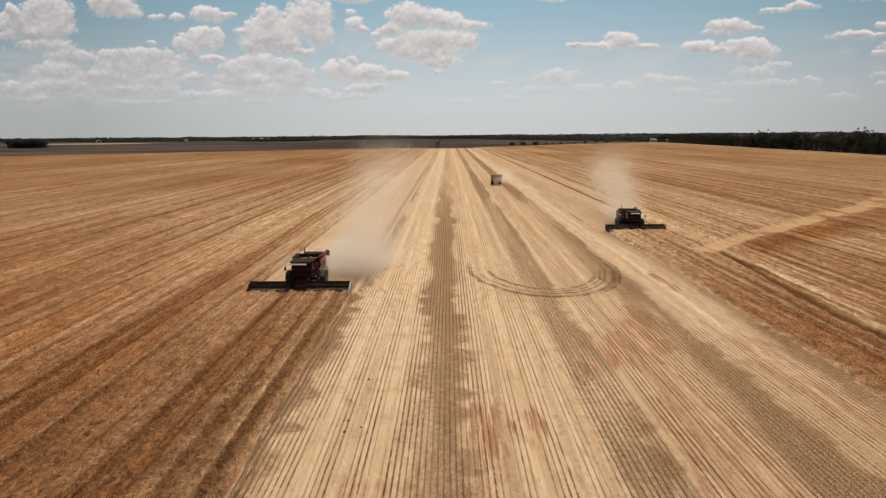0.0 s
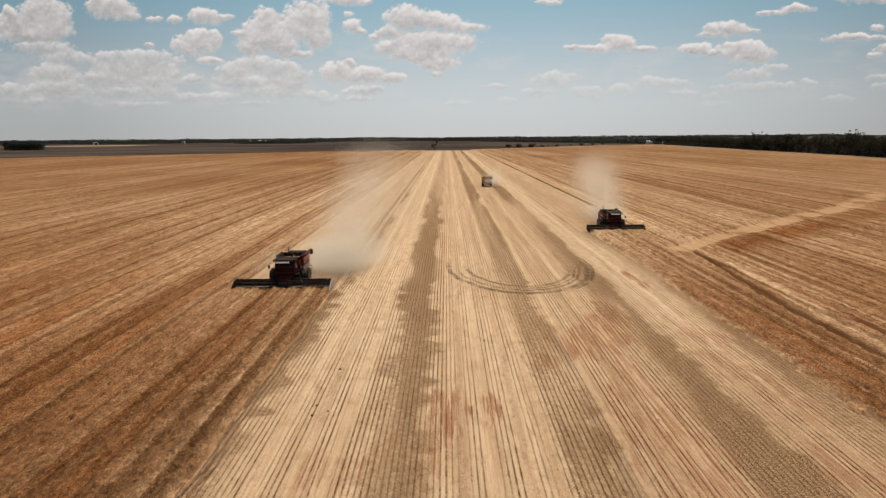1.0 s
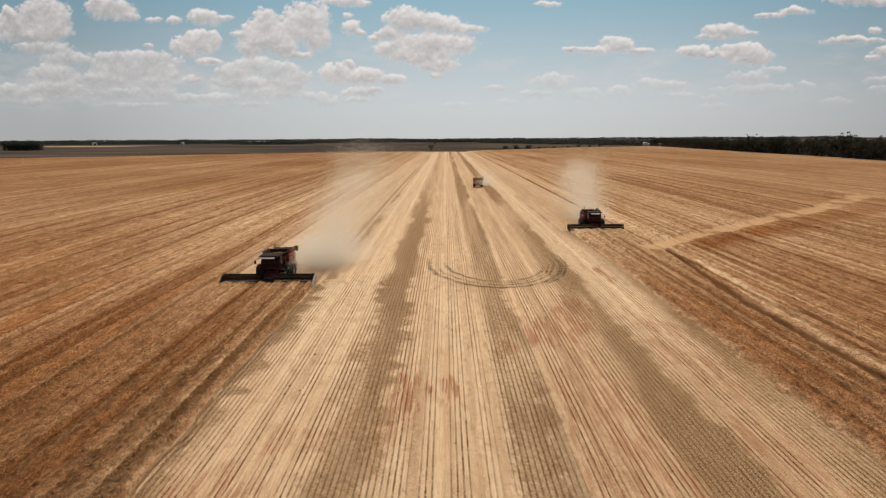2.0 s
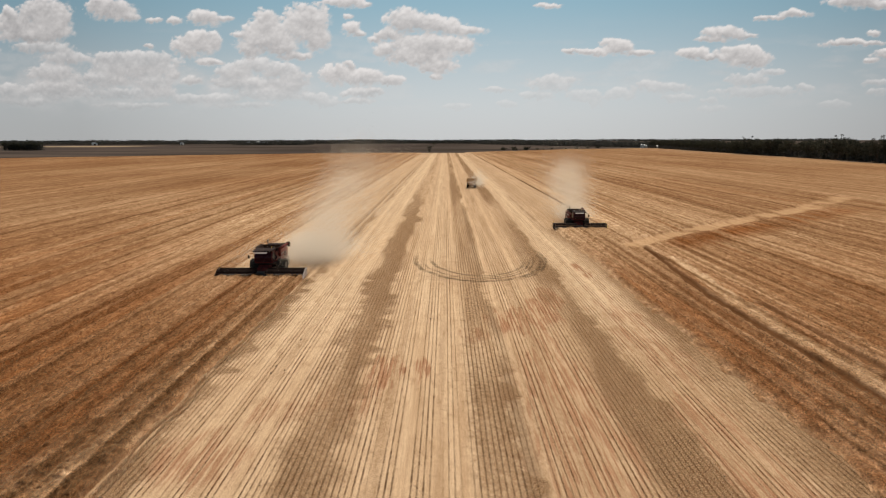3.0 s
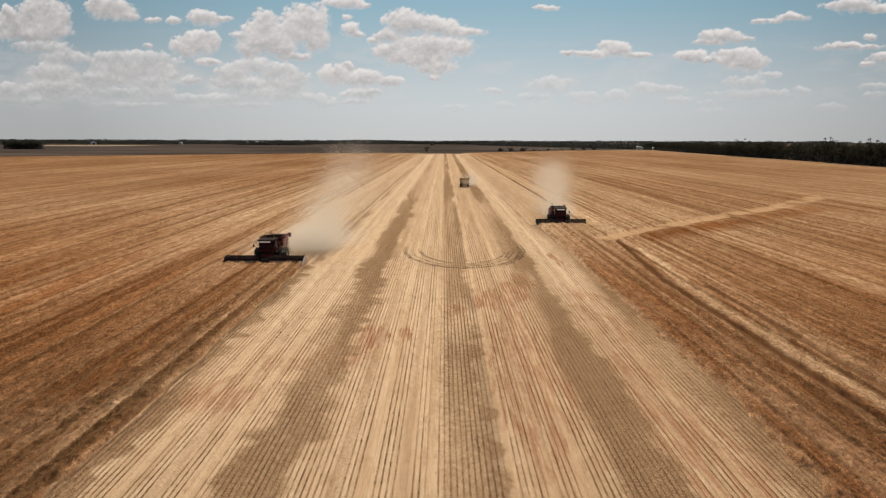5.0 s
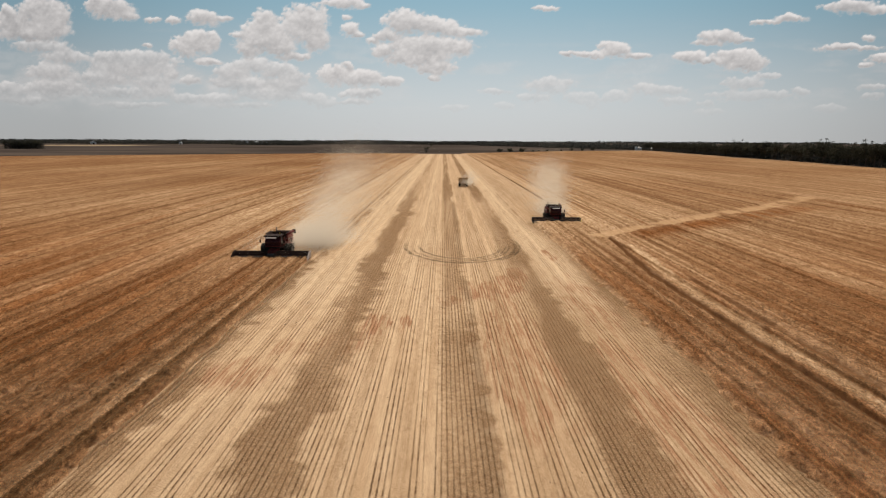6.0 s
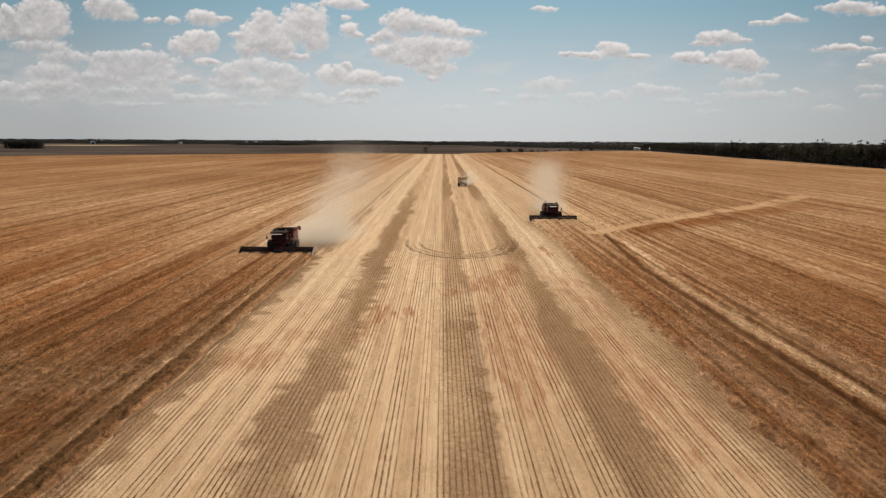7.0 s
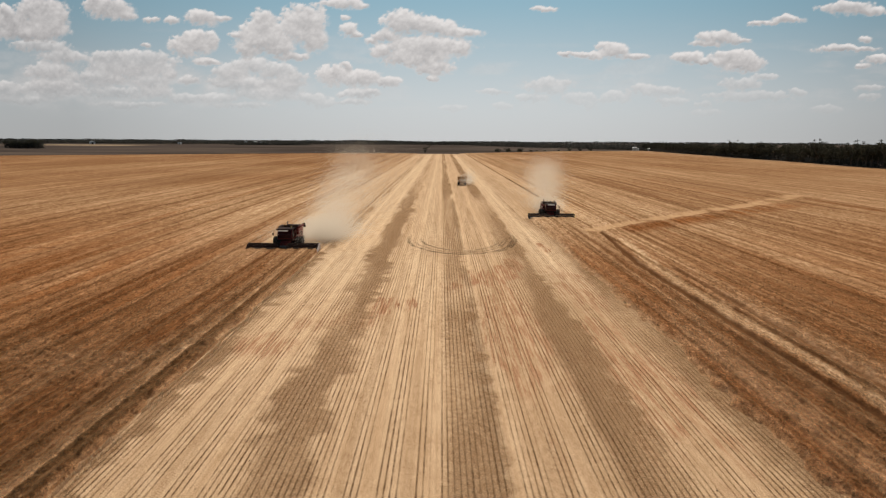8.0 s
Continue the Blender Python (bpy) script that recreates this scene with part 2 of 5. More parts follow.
def crop_colour(n, co):
    """Ripe wheat: drifts of ripeness with painted haze and dimmer flanks, then long runs along the drill rows, seams,
    wheel lines and tufts.
    """
    long = n.noise(n.vec("MULTIPLY", co, (1.0, 0.010, 1)), 0.85, 5.0, 0.66)
    patch = n.noise(co, 0.045, 5.0, 0.6)
    c = n.mix(n.range(long, 0.34, 0.66), (0.400, 0.232, 0.120), (0.545, 0.358, 0.205))
    c = n.mix(n.range(patch, 0.42, 0.72, 0.0, 0.3), c, (0.57, 0.385, 0.228))
    c = n.mix(n.math("MULTIPLY", n.attr("pale"), 0.55), c, (0.60, 0.410, 0.248))
    c = n.mix(n.math("MULTIPLY", n.attr("brown"), 0.90), c, (0.245, 0.119, 0.053))
    c = n.mix(n.math("MULTIPLY", n.attr("dark"), 0.92), c, (0.222, 0.080, 0.025))
    streak = n.noise(n.vec("MULTIPLY", co, (1.0, 0.035, 1)), 2.2, 3.0, 0.6)
    seam = n.noise(n.vec("MULTIPLY", co, (1.0, 0.004, 1)), 0.75, 5.0, 0.66)
    clump = n.noise(n.vec("MULTIPLY", co, (1.0, 0.6, 1)), 1.1, 5.0, 0.75, 0.5)
    grain = n.noise(n.vec("MULTIPLY", co, (1.0, 0.33, 1)), 2.1, 3.0, 0.7, 0.8)
    tuft = n.noise(n.vec("MULTIPLY", co, (1.0, 0.36, 1)), 0.6, 3.0, 0.6, 0.6)
    x = n.add("ShaderNodeSeparateXYZ", {0: n.vec("ADD", co, n.vec("MULTIPLY", n.add("ShaderNodeTexNoise", {"Vector": co, "Scale": 0.02, "Detail": 2.0}).outputs["Color"], (1.8, 0, 0)))}).outputs[0]
    f = n.range(streak, 0.40, 0.72, 1.08, 0.82)
    f = n.math("MULTIPLY", f, n.range(clump, 0.36, 0.64, 1.16, 0.80))
    f = n.math("MULTIPLY", f, n.range(grain, 0.36, 0.64, 1.20, 0.78))
    f = n.math("MULTIPLY", f, n.range(tuft, 0.38, 0.62, 1.09, 0.89))
    f = n.math("MULTIPLY", f, n.range(seam, 0.53, 0.62, 1.0, 0.62))
    swath = n.noise(n.vec("MULTIPLY", co, (1.0, 0.006, 1)), 0.14, 3.0, 0.6)
    f = n.math("MULTIPLY", f, n.range(swath, 0.40, 0.60, 1.14, 0.84))
    for shift, period, a, b, scale, most in ((0.0, 3.1, 0.12, 0.48, 0.08, 0.50), (0.4, 1.15, 0.08, 0.34, 0.22, 0.36), (1.3, 6.7, 0.12, 0.45, 0.06, 0.50)):
        way = n.range(n.math("PINGPONG", n.math("ADD", x, shift), period), a, b, 1.0, 0.0)
        held = n.range(n.noise(n.vec("MULTIPLY", co, (1, 0.1, 1)), scale, 3.0), 0.42, 0.56, 0.2, 1.0)
        f = n.math("MULTIPLY", f, n.math("SUBTRACT", 1.0, n.math("MULTIPLY", n.math("MULTIPLY", way, held), most)))
    warm = n.add("ShaderNodeCombineXYZ", {0: f, 1: n.math("POWER", f, 1.18), 2: n.math("POWER", f, 1.36)}).outputs[0]
    return n.vec("MULTIPLY", c, warm), streak


def crop_material():
    """The body of the crop below the ears: stems and shaded straw."""
    m, n = material("ripe_wheat")
    co = n.add("ShaderNodeTexCoord").outputs["Object"]
    fine = n.noise(n.add("ShaderNodeVectorRotate", {"Vector": co, "Angle": 0.7}, rotation_type="Z_AXIS").outputs[0], 6.5, 5.0, 0.8)
    c, streak = crop_colour(n, co)
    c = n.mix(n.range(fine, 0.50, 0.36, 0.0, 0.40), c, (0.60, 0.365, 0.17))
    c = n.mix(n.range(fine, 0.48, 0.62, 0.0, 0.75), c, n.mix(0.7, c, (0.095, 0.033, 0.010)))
    # shade between the stems goes into the body's colour here
    c = n.mix(n.math("MULTIPLY", n.attr("pit_shade"), 0.55), c, (0.170, 0.070, 0.026))
    # the shadow lying in the ruts is put into their floor colour
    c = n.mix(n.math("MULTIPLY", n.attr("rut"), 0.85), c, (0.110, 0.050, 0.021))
    pale = n.mix(n.range(fine, 0.3, 0.7), (0.58, 0.375, 0.212), (0.42, 0.240, 0.118))
    c = n.mix(n.range(n.math("ADD", n.attr("lane"), n.math("MULTIPLY", n.math("SUBTRACT", fine, 0.5), 0.7)), 0.2, 0.9, 0.0, 0.9), c, pale)
    finish(n, c, 1.0, n.math("ADD", fine, streak), 0.6, 0.06, spec=0.0)
    return m


def ear_material():
    """Bristly ears: loose enough for light to pass between the awns."""
    m, n = material("wheat_ears")
    co = n.add("ShaderNodeTexCoord").outputs["Object"]
    isl = n.add("ShaderNodeNewGeometry").outputs["Random Per Island"]
    c, _ = crop_colour(n, co)
    c = n.mix(n.range(isl, 0.4, 1.0, 0.0, 0.40, smooth=False), c, (0.62, 0.375, 0.175))
    lit = n.add("ShaderNodeBsdfDiffuse", {0: c}).outputs[0]
    thin = n.add("ShaderNodeBsdfTranslucent", {0: c}).outputs[0]
    ear = n.add("ShaderNodeMixShader", {0: 0.3, 1: lit, 2: thin}).outputs[0]
    n.add("ShaderNodeOutputMaterial", {0: n.add("ShaderNodeMixShader", {0: 0.5, 1: n.add("ShaderNodeBsdfTransparent").outputs[0], 2: ear}).outputs[0]})
    return m


def straw_material(name, a, b, see=0.35):
    m, n = material(name)
    geo = n.add("ShaderNodeNewGeometry").outputs["Random Per Island"]
    co = n.add("ShaderNodeTexCoord").outputs["Object"]
    f = n.math("ADD", n.math("MULTIPLY", geo, 0.6), n.math("MULTIPLY", n.noise(co, 0.25, 3.0), 0.5))
    finish(n, n.mix(n.range(f, 0.2, 0.9), a, b), 0.8, spec=0.2, see=see)
    return m


M_GROUND, M_CROP = ground_material(), crop_material()
M_EARS = ear_material()
M_STALK = straw_material("cut_stalks", (0.30, 0.17, 0.075), (0.60, 0.40, 0.20), 0.5)
M_PALE_STALK = straw_material("pale_stalks", (0.52, 0.34, 0.19), (0.74, 0.54, 0.34), 0.35)
M_CLOD = straw_material("clods", (0.05, 0.032, 0.02), (0.13, 0.085, 0.05), 0.0)


# ---- ground ----


def lattice(ix, iy, seed):
    h = (ix * 374761393 + iy * 668265263 + seed * 974711) & 0x7FFFFFFF
    h = ((h ^ (h >> 13)) * 1274126177) & 0x7FFFFFFF
    return ((h ^ (h >> 16)) & 0xFFFF) / 65535.0


def vnoise(x, y, seed=0):
    """Smooth value noise from 0 to 1."""
    fx, fy = np.floor(x), np.floor(y)
    ix, iy, tx, ty = fx.astype(np.int64), fy.astype(np.int64), x - fx, y - fy
    tx, ty = tx * tx * (3 - 2 * tx), ty * ty * (3 - 2 * ty)
    a, b, c, d = lattice(ix, iy, seed), lattice(ix + 1, iy, seed), lattice(ix, iy + 1, seed), lattice(ix + 1, iy + 1, seed)
    return (a * (1 - tx) + b * tx) * (1 - ty) + (c * (1 - tx) + d * tx) * ty


def fbm(x, y, seed=0, octaves=4):
    out, amp, tot = 0.0, 1.0, 0.0
    for k in range(octaves):
        out = out + amp * vnoise(x * 2 ** k, y * 2 ** k, seed + 17 * k)
        tot += amp
        amp *= 0.5
    return out / tot


def step(a, b, v):
    t = np.clip((v - a) / (b - a), 0, 1)
    return t * t * (3 - 2 * t)


def spread(lo, hi, dense_lo, dense_hi, fine, grow=1.06):
    """Coordinates that lie close together in the dense stretch and widen outwards."""
    mid = list(np.arange(dense_lo, dense_hi + fine / 2, fine))
    s, v = fine, dense_hi
    while v < hi:
        s = min(s * grow, 160)
        v = min(v + s, hi)
        mid.append(v)
    s, v, low = fine, dense_lo, []
    while v > lo:
        s = min(s * grow, 160)
        v = max(v - s, lo)
        low.append(v)
    return np.array(low[::-1] + mid)


def sheet(name, X, Y, Z, mat, masks):
    """A grid of quads from arrays of places, with float masks on its points."""
    r, c = X.shape
    me = bpy.data.meshes.new(name)
    me.vertices.add(r * c)
    me.vertices.foreach_set("co", np.stack([X, Y, Z], -1).astype(np.float32).ravel())
    i = np.arange(r * c).reshape(r, c)
    quads = np.stack([i[:-1, :-1], i[:-1, 1:], i[1:, 1:], i[1:, :-1]], -1).reshape(-1, 4)
    me.loops.add(quads.size)
    me.loops.foreach_set("vertex_index", quads.astype(np.int32).ravel())
    me.polygons.add(len(quads))
    me.polygons.foreach_set("loop_start", np.arange(0, quads.size, 4, dtype=np.int32))
    me.update(calc_edges=True)
    for key, val in masks.items():
        me.attributes.new(key, "FLOAT", "POINT").data.foreach_set("value", np.broadcast_to(val, X.shape).astype(np.float32).ravel())
    me.polygons.foreach_set("use_smooth", np.ones(len(quads), dtype=bool))
    me.materials.append(mat)
    return new(name, me)


def slivers(name, P, mat, masks=None):
    """Loose triangles from an (n, 3, 3) array, with a mask value for each."""
    me = bpy.data.meshes.new(name)
    k = len(P)
    me.vertices.add(k * 3)
    me.vertices.foreach_set("co", P.astype(np.float32).ravel())
    me.loops.add(k * 3)
    me.loops.foreach_set("vertex_index", np.arange(k * 3, dtype=np.int32))
    me.polygons.add(k)
    me.polygons.foreach_set("loop_start", np.arange(0, k * 3, 3, dtype=np.int32))
    me.update(calc_edges=True)
    for key, val in (masks or {}).items():
        me.attributes.new(key, "FLOAT", "POINT").data.foreach_set("value", np.repeat(val, 3).astype(np.float32))
    me.materials.append(mat)
    return new(name, me)


def cloud_fields(U, V, lobes, seed, rag):
    """Cover and brightness of heaped clouds over a grid of tangents: round lobes run together, with billowed rims, lit from above."""
    billow = fbm(U * 0.07, V * 0.09, seed, 5) + 0.5 * np.abs(2 * fbm(U * 0.10, V * 0.13, seed + 2, 3) - 1)
    n2 = fbm(U * 0.22, V * 0.27, seed + 3, 4)
    Uw = U + (fbm(U * 0.05, V * 0.06, seed + 5, 3) - 0.5) * 16 + (n2 - 0.5) * 5
    Vw = V + (fbm(U * 0.05, V * 0.06, seed + 7, 3) - 0.5) * 9 + (n2 - 0.5) * 4
    u_axis, v_axis = U[0], V[:, 0]
    den, num, wsum = np.full_like(U, -3.0), np.zeros_like(U), np.full_like(U, 1e-6)
    for x, y, a, b in lobes:
        i0, i1 = np.searchsorted(u_axis, [x - a * 2.2 - 14, x + a * 2.2 + 14])
        j0, j1 = np.searchsorted(v_axis, [y - b * 2.2 - 12, y + b * 2.2 + 12])
        if i1 <= i0 or j1 <= j0:
            continue
        w = (slice(j0, j1), slice(i0, i1))
        dx, dy = (Uw[w] - x) / (a * 1.12), (Vw[w] - y) / (b * 1.12)
        e = np.maximum(1 - dx * dx - dy * dy, -3)
        den[w] = np.logaddexp(5 * den[w], 5 * e) / 5
        k = np.exp(4 * e)
        num[w] += k * np.clip(dy, -1, 1)
        wsum[w] += k
    D = den + rag * (billow - 0.62) + 0.9 * rag * (n2 - 0.5)
    cover = step(-0.10, 0.28 + 0.5 * step(0.3, -0.6, num / wsum) + 0.12 * rag, D)
    C = np.clip(D, -0.2, 0.9)
    E = np.roll(C, 3, 0) - np.roll(C, -3, 0) + 0.5 * (np.roll(C, 2, 0) - np.roll(C, -2, 0))
    E = np.where(E < 0, 0.3 * E, E)
    lit = 0.60 + 0.20 * num / wsum + 0.30 * E + 0.60 * (billow - 0.62) + 0.16 * (n2 - 0.5) - 0.12 * np.clip(D, 0, 1)
    return cover, lit


def cloud_sky(U, V):
    c1, l1 = cloud_fields(U, V, CLOUDS_WEST + CLOUDS_TOWER + CLOUDS_MIDDLE + CLOUDS_EAST, 5, 0.85)
    c2, l2 = cloud_fields(U, V, [(u, v, a * 1.12, b * 1.3) for u, v, a, b in CLOUDS_BANK + CLOUDS_BANK_MIDDLE], 6, 1.0)
    c3, l3 = cloud_fields(U, V, CLOUDS_FAR, 7, 1.1)
    thin = step(0.50, 0.75, fbm(U * 0.012, V * 0.05, 91, 5)) * 0.25 * step(20, 60, V) * step(210, 120, V)
    thin = np.maximum(thin, 0.80 * step(-150, -330, U) * np.exp(-((V - 80) / 36) ** 2) * step(0.25, 0.65, fbm(U * 0.02, V * 0.05, 93, 4)))
    cover, lit = thin, 0.50 + 0.4 * fbm(U * 0.05, V * 0.09, 95, 4)
    for c, l, most in ((c3, l3, 0.62), (c2, l2, 0.80), (c1, l1, 0.97)):
        c = c * most
        lit = lit * (1 - c) + l * c
        cover = 1 - (1 - cover) * (1 - c)
    # the same edge dimming put into the clouds, both sides of tangent 0.06
    lit = lit - 0.42 * (1 - np.exp(-((U - 60) / 900.0) ** 2))
    return cover, np.clip(lit, 0, 1)


def cloud_material():
    m, n = material("cloud_vapour")
    co = n.add("ShaderNodeTexCoord").outputs["Object"]
    fine = n.noise(co, 0.028, 5.0, 0.6)
    lit = n.math("ADD", n.attr("lit"), n.math("MULTIPLY", n.math("SUBTRACT", fine, 0.5), 0.25), clamp=True)
    glow = n.add("ShaderNodeEmission", {0: n.mix(lit, (0.40, 0.385, 0.385), (0.89, 0.85, 0.83)), 1: 1.0}).outputs[0]
    cover = n.attr("cover")
    cover = n.math("ADD", cover, n.math("MULTIPLY", n.math("MULTIPLY", n.math("SUBTRACT", fine, 0.5), 1.2), n.math("MULTIPLY", cover, n.math("SUBTRACT", 1.0, cover))), clamp=True)
    n.add("ShaderNodeOutputMaterial", {0: n.add("ShaderNodeMixShader", {0: cover, 1: n.add("ShaderNodeBsdfTransparent").outputs[0], 2: glow}).outputs[0]})
    return m


cu, cv = np.meshgrid(np.linspace(-845, 845, 740), np.linspace(6, 252, 160))
cloud_cover, cloud_lit = cloud_sky(cu, cv)
cloud_cover = cloud_cover * step(8, 115, cv)
far = 4750 / np.sqrt(cu ** 2 + 1000.0 ** 2 + cv ** 2)
clouds = sheet("backdrop", 9 + cu * far, 1000 * far - 15, cv * far + 19, cloud_material(), {"cover": cloud_cover, "lit": cloud_lit})
tagged(clouds, "white heaped summer clouds in a hazy blue sky", "clouds", kind="structure")


def field_end(x):
    """Where the wheat paddock ends, ahead."""
    return np.interp(x, [-900, -452, -136, 20, 240, 440], [330, 571, 758, 768, 1010, 1141])


def right_end(y):
    """Where the paddock ends at the belt of trees."""
    return np.interp(y, [-100, 413, 504, 689, 1141], [310, 339, 351, 370, 425])


WAYS = (3.6, 5.3, 7.4, 9.0, -6.2, -8.3, 15.9, 17.9, 25.2, 27.3, -4.3, 13.7)   # wheel ways in the stubble
HEADER_L, HEADER_R = 66.0, 108.6     # how far each harvester has cut
CUT_L, EDGE_L, EDGE_R, CUT_R = -24.6, -12.1, 30.7, 42.6

TONE_X = [-25, -24.4, -20, -17, -13.6, -12.6, -12, -10.8, -9.9, -8, -6.4, -5.4, -3.7, -2.1, 0.7, 2.1, 3.0, 3.7, 4.5, 6.9, 7.4, 8.2, 9.3, 10.2, 12.6, 13.3, 15, 16.2, 17.4, 19.4, 20.6, 23.3, 24.3, 26, 28.6, 29.8, 31.2, 42]
TONE_V = [.5, .30, .15, .3, .2, .65, .85, .80, .14, .06, .22, .05, .10, .80, .78, .10, .06, .38, .06, .08, .38, .10, .30, .95, .92, .18, .22, .36, .18, .26, 1.0, .98, .20, .16, .26, .62, .85, .85]


def ground_masks(X, Y):
    # patches lengthen with the distance
    W = Y
    Y = np.where(Y < 70, Y, 70 + (Y - 70) * 0.22)
    wob = (fbm(X * 0.25, Y * 0.7, 3, 2) - 0.5) * 1.6 + (fbm(X * 0.1, Y * 0.06, 5, 3) - 0.5) * 2.0
    teeth = (fbm(X * 0.14, Y * 0.62, 9, 2) - 0.5) * 5.0
    edge = np.exp(-((X + 2.6) / 1.2) ** 2) + np.exp(-((X - 1.4) / 1.2) ** 2) + 0.9 * np.exp(-((X - 12.9) / 1.1) ** 2) + 0.45 * np.exp(-((X - 23.6) / 0.9) ** 2) + 0.4 * np.exp(-((X - 29.6) / 0.9) ** 2) + 0.8 * np.exp(-((X + 10.6) / 1.2) ** 2)
    dark = np.interp(X + wob * 0.35 + teeth * edge, TONE_X, TONE_V)
    dark = dark * np.clip(0.10 + 1.75 * fbm(X * 0.35, Y * 0.07, 11, 4), 0.3, 1.2)
    Y, Q = W, Y
    dark = np.where((Y > HEADER_R) & (X > 29.5), dark * 0.4, dark)
    # the two bands beside the turning place are strong near by and faint further on
    dark = np.where((X > 9) & (X < 14), dark * np.interp(Y, [10, 22, 31, 36, 60, 120], [0.75, 1.15, 1.2, 0.75, 0.6, 0.8]), dark)
    dark = np.where((X > 19.6) & (X < 24.6), dark * np.interp(Y, [6, 26, 34, 39, 45, 52], [0.95, 1.35, 1.30, 0.8, 0.7, 0.9]), dark)
    # the wide dark band drifts to the right and thins out further on
    dark = np.where((X > -4) & (X < 3), dark * np.interp(Y, [-40, 95, 180, 320], [1, 1, 0.75, 0.6]), dark)
    dark = np.maximum(dark, 0.65 * np.exp(-((X - 23.0 + (Y - 80) * 0.05) / 1.3) ** 2 - ((Y - 80) / 7.5) ** 2))
    dark = np.maximum(dark, 0.45 * np.exp(-((X - 13.0) / 9.5) ** 4 - ((Y - 65.5 + 0.018 * (X - 13) ** 2 * -1) / 2.2) ** 2))
    dark = np.maximum(dark, 0.45 * np.exp(-((Y - 162 + (fbm(X * 0.2, Y * 0, 13) - 0.5) * 4) / 1.6) ** 2) * (X > -2) * (X < 24))
    for c, a in ((11.4, 0.9), (11.9, 0.5), (18.9, 0.4)):
        dark = np.maximum(dark, a * np.exp(-((X - c) / 0.16) ** 2) * step(0.45, 0.6, fbm(X * 0.1, Q * 0.09, 15)))
    for c, a in ((-14.3, 0.35), (-12.5, 0.75), (-10.6, 0.55), (26.6, 0.35)):
        dark = np.maximum(dark, a * np.exp(-((X - c) / 0.30) ** 2) * step(0.3, 0.5, fbm(X * 0.1, Q * 0.03, 17)))
    dark = dark * (1 - 0.9 * np.exp(-((X + 11.6) / 0.35) ** 2) * (W > HEADER_L)) * (1 - 0.8 * np.exp(-((X + 11.8 + 0.5 * (vnoise(Q * 0.12, Q * 0, 78) - 0.5)) / 0.13) ** 2) * step(0.4, 0.6, fbm(X * 0.1, Q * 0.1, 79)))
    red = np.zeros_like(X)
    for cx, cy, rx, ry, a in ((15.6, 47.5, 3.4, 5.2, 1.0), (18.6, 49, 2.4, 7.0, 0.9), (20.5, 56, 2.0, 6.0, 1.3), (2.8, 33.2, 1.8, 4.2, 1.1), (5.8, 34.6, 0.8, 3.6, 1.1), (28.0, 70, 1.4, 6, 0.7), (10.8, 43, 1.6, 3.0, 0.8), (17.5, 41, 1.6, 5, 0.5),
                              (-7.5, 21, 4.6, 4.8, 0.55), (-4.0, 27, 3.0, 3.2, 0.42), (-1.0, 28, 2.2, 4, 0.4), (1.8, 29, 1.8, 5, 0.5), (17, 24, 6, 22, 0.55), (26, 16, 5, 22, 0.58), (27, 40, 4, 20, 0.5)):
        d = np.sqrt(((X - cx) / rx) ** 2 + ((Y - cy) / ry) ** 2) + (fbm(X * 0.9, Y * 0.35, 21, 3) - 0.5) * 1.1
        red = np.maximum(red, a * (1 - step(0.35, 1.15, d)))
    dark = np.maximum(dark, 0.75 * np.exp(-((X - 20.4) / 1.5) ** 2 - ((Y - 56) / 5.0) ** 2))
    grey = np.maximum(0.75 * np.exp(-((X - 12.8) / 0.8) ** 2) * step(0.4, 0.65, fbm(X * 0.2, Q * 0.05, 31)), 0)
    grey = np.maximum(grey, 0.8 * np.exp(-(((X - 21.8) / 1.5) ** 2) - ((Y - 42) / 6.0) ** 2) * step(0.42, 0.6, fbm(X * 0.2, Q * 0.045, 33)))
    grey = np.maximum(grey, 0.25 * step(0.52, 0.75, fbm(X * 0.22, Q * 0.04, 37)))
    # grey strip beside the wheat
    grey = np.maximum(grey, 0.6 * np.exp(-((X - 31.2 - wob * 0.7) / 1.0) ** 4) * (W < HEADER_R) * step(0.35, 0.6, fbm(X * 0.2, Q * 0.08, 39)))
    grey = np.maximum(grey, 0.5 * np.exp(-((X + 11.4) / 0.7) ** 4) * (W < HEADER_L) * step(0.35, 0.55, fbm(X * 0.2, Q * 0.08, 40)))
    fallow = np.maximum(step(-2, 2, Y - field_end(X)), step(-1, 1, X - right_end(Y)))
    # a dark weedy verge along the paddock's end
    dark = np.where(fallow > 0.5, np.exp(-((Y - field_end(X) - 6) / 14) ** 2) * (X < 60) + 0.5 * step(0.5, 0.65, fbm(X * 0.004, Y * 0.006, 19, 3)), dark)
    grey = np.where(fallow > 0.5, ((X > -1160) & (X < -870) & (Y > 1480) & (Y < 1720)) * 1.0 + ((X < -1500) & (Y > 1750) & (Y < 1950)) * 0.6, grey)
    # bare reddish headland beside the belt of trees
    head = step(200, 260, X) * (fallow < 0.5)
    dark, red = np.maximum(dark, 0.75 * head), np.maximum(red, 0.9 * head)
    bare = np.zeros_like(X)
    for c in WAYS:
        bare = np.maximum(bare, np.exp(-((X - c + (vnoise(Y * 0.05, Y * 0, 75) - 0.5) * 0.3) / 0.42) ** 4))
    bare = np.maximum(0.92 * bare, 0.5 * step(0.55, 0.8, fbm(X * 0.9, Q * 0.04, 77, 3)))
    tread = np.zeros_like(X)
    for c in (3.6, 7.4, -6.2, 15.9, 25.2):
        tread = np.maximum(tread, np.exp(-((X - c + (vnoise(Y * 0.05, Y * 0, 75) - 0.5) * 0.3) / 0.36) ** 4))
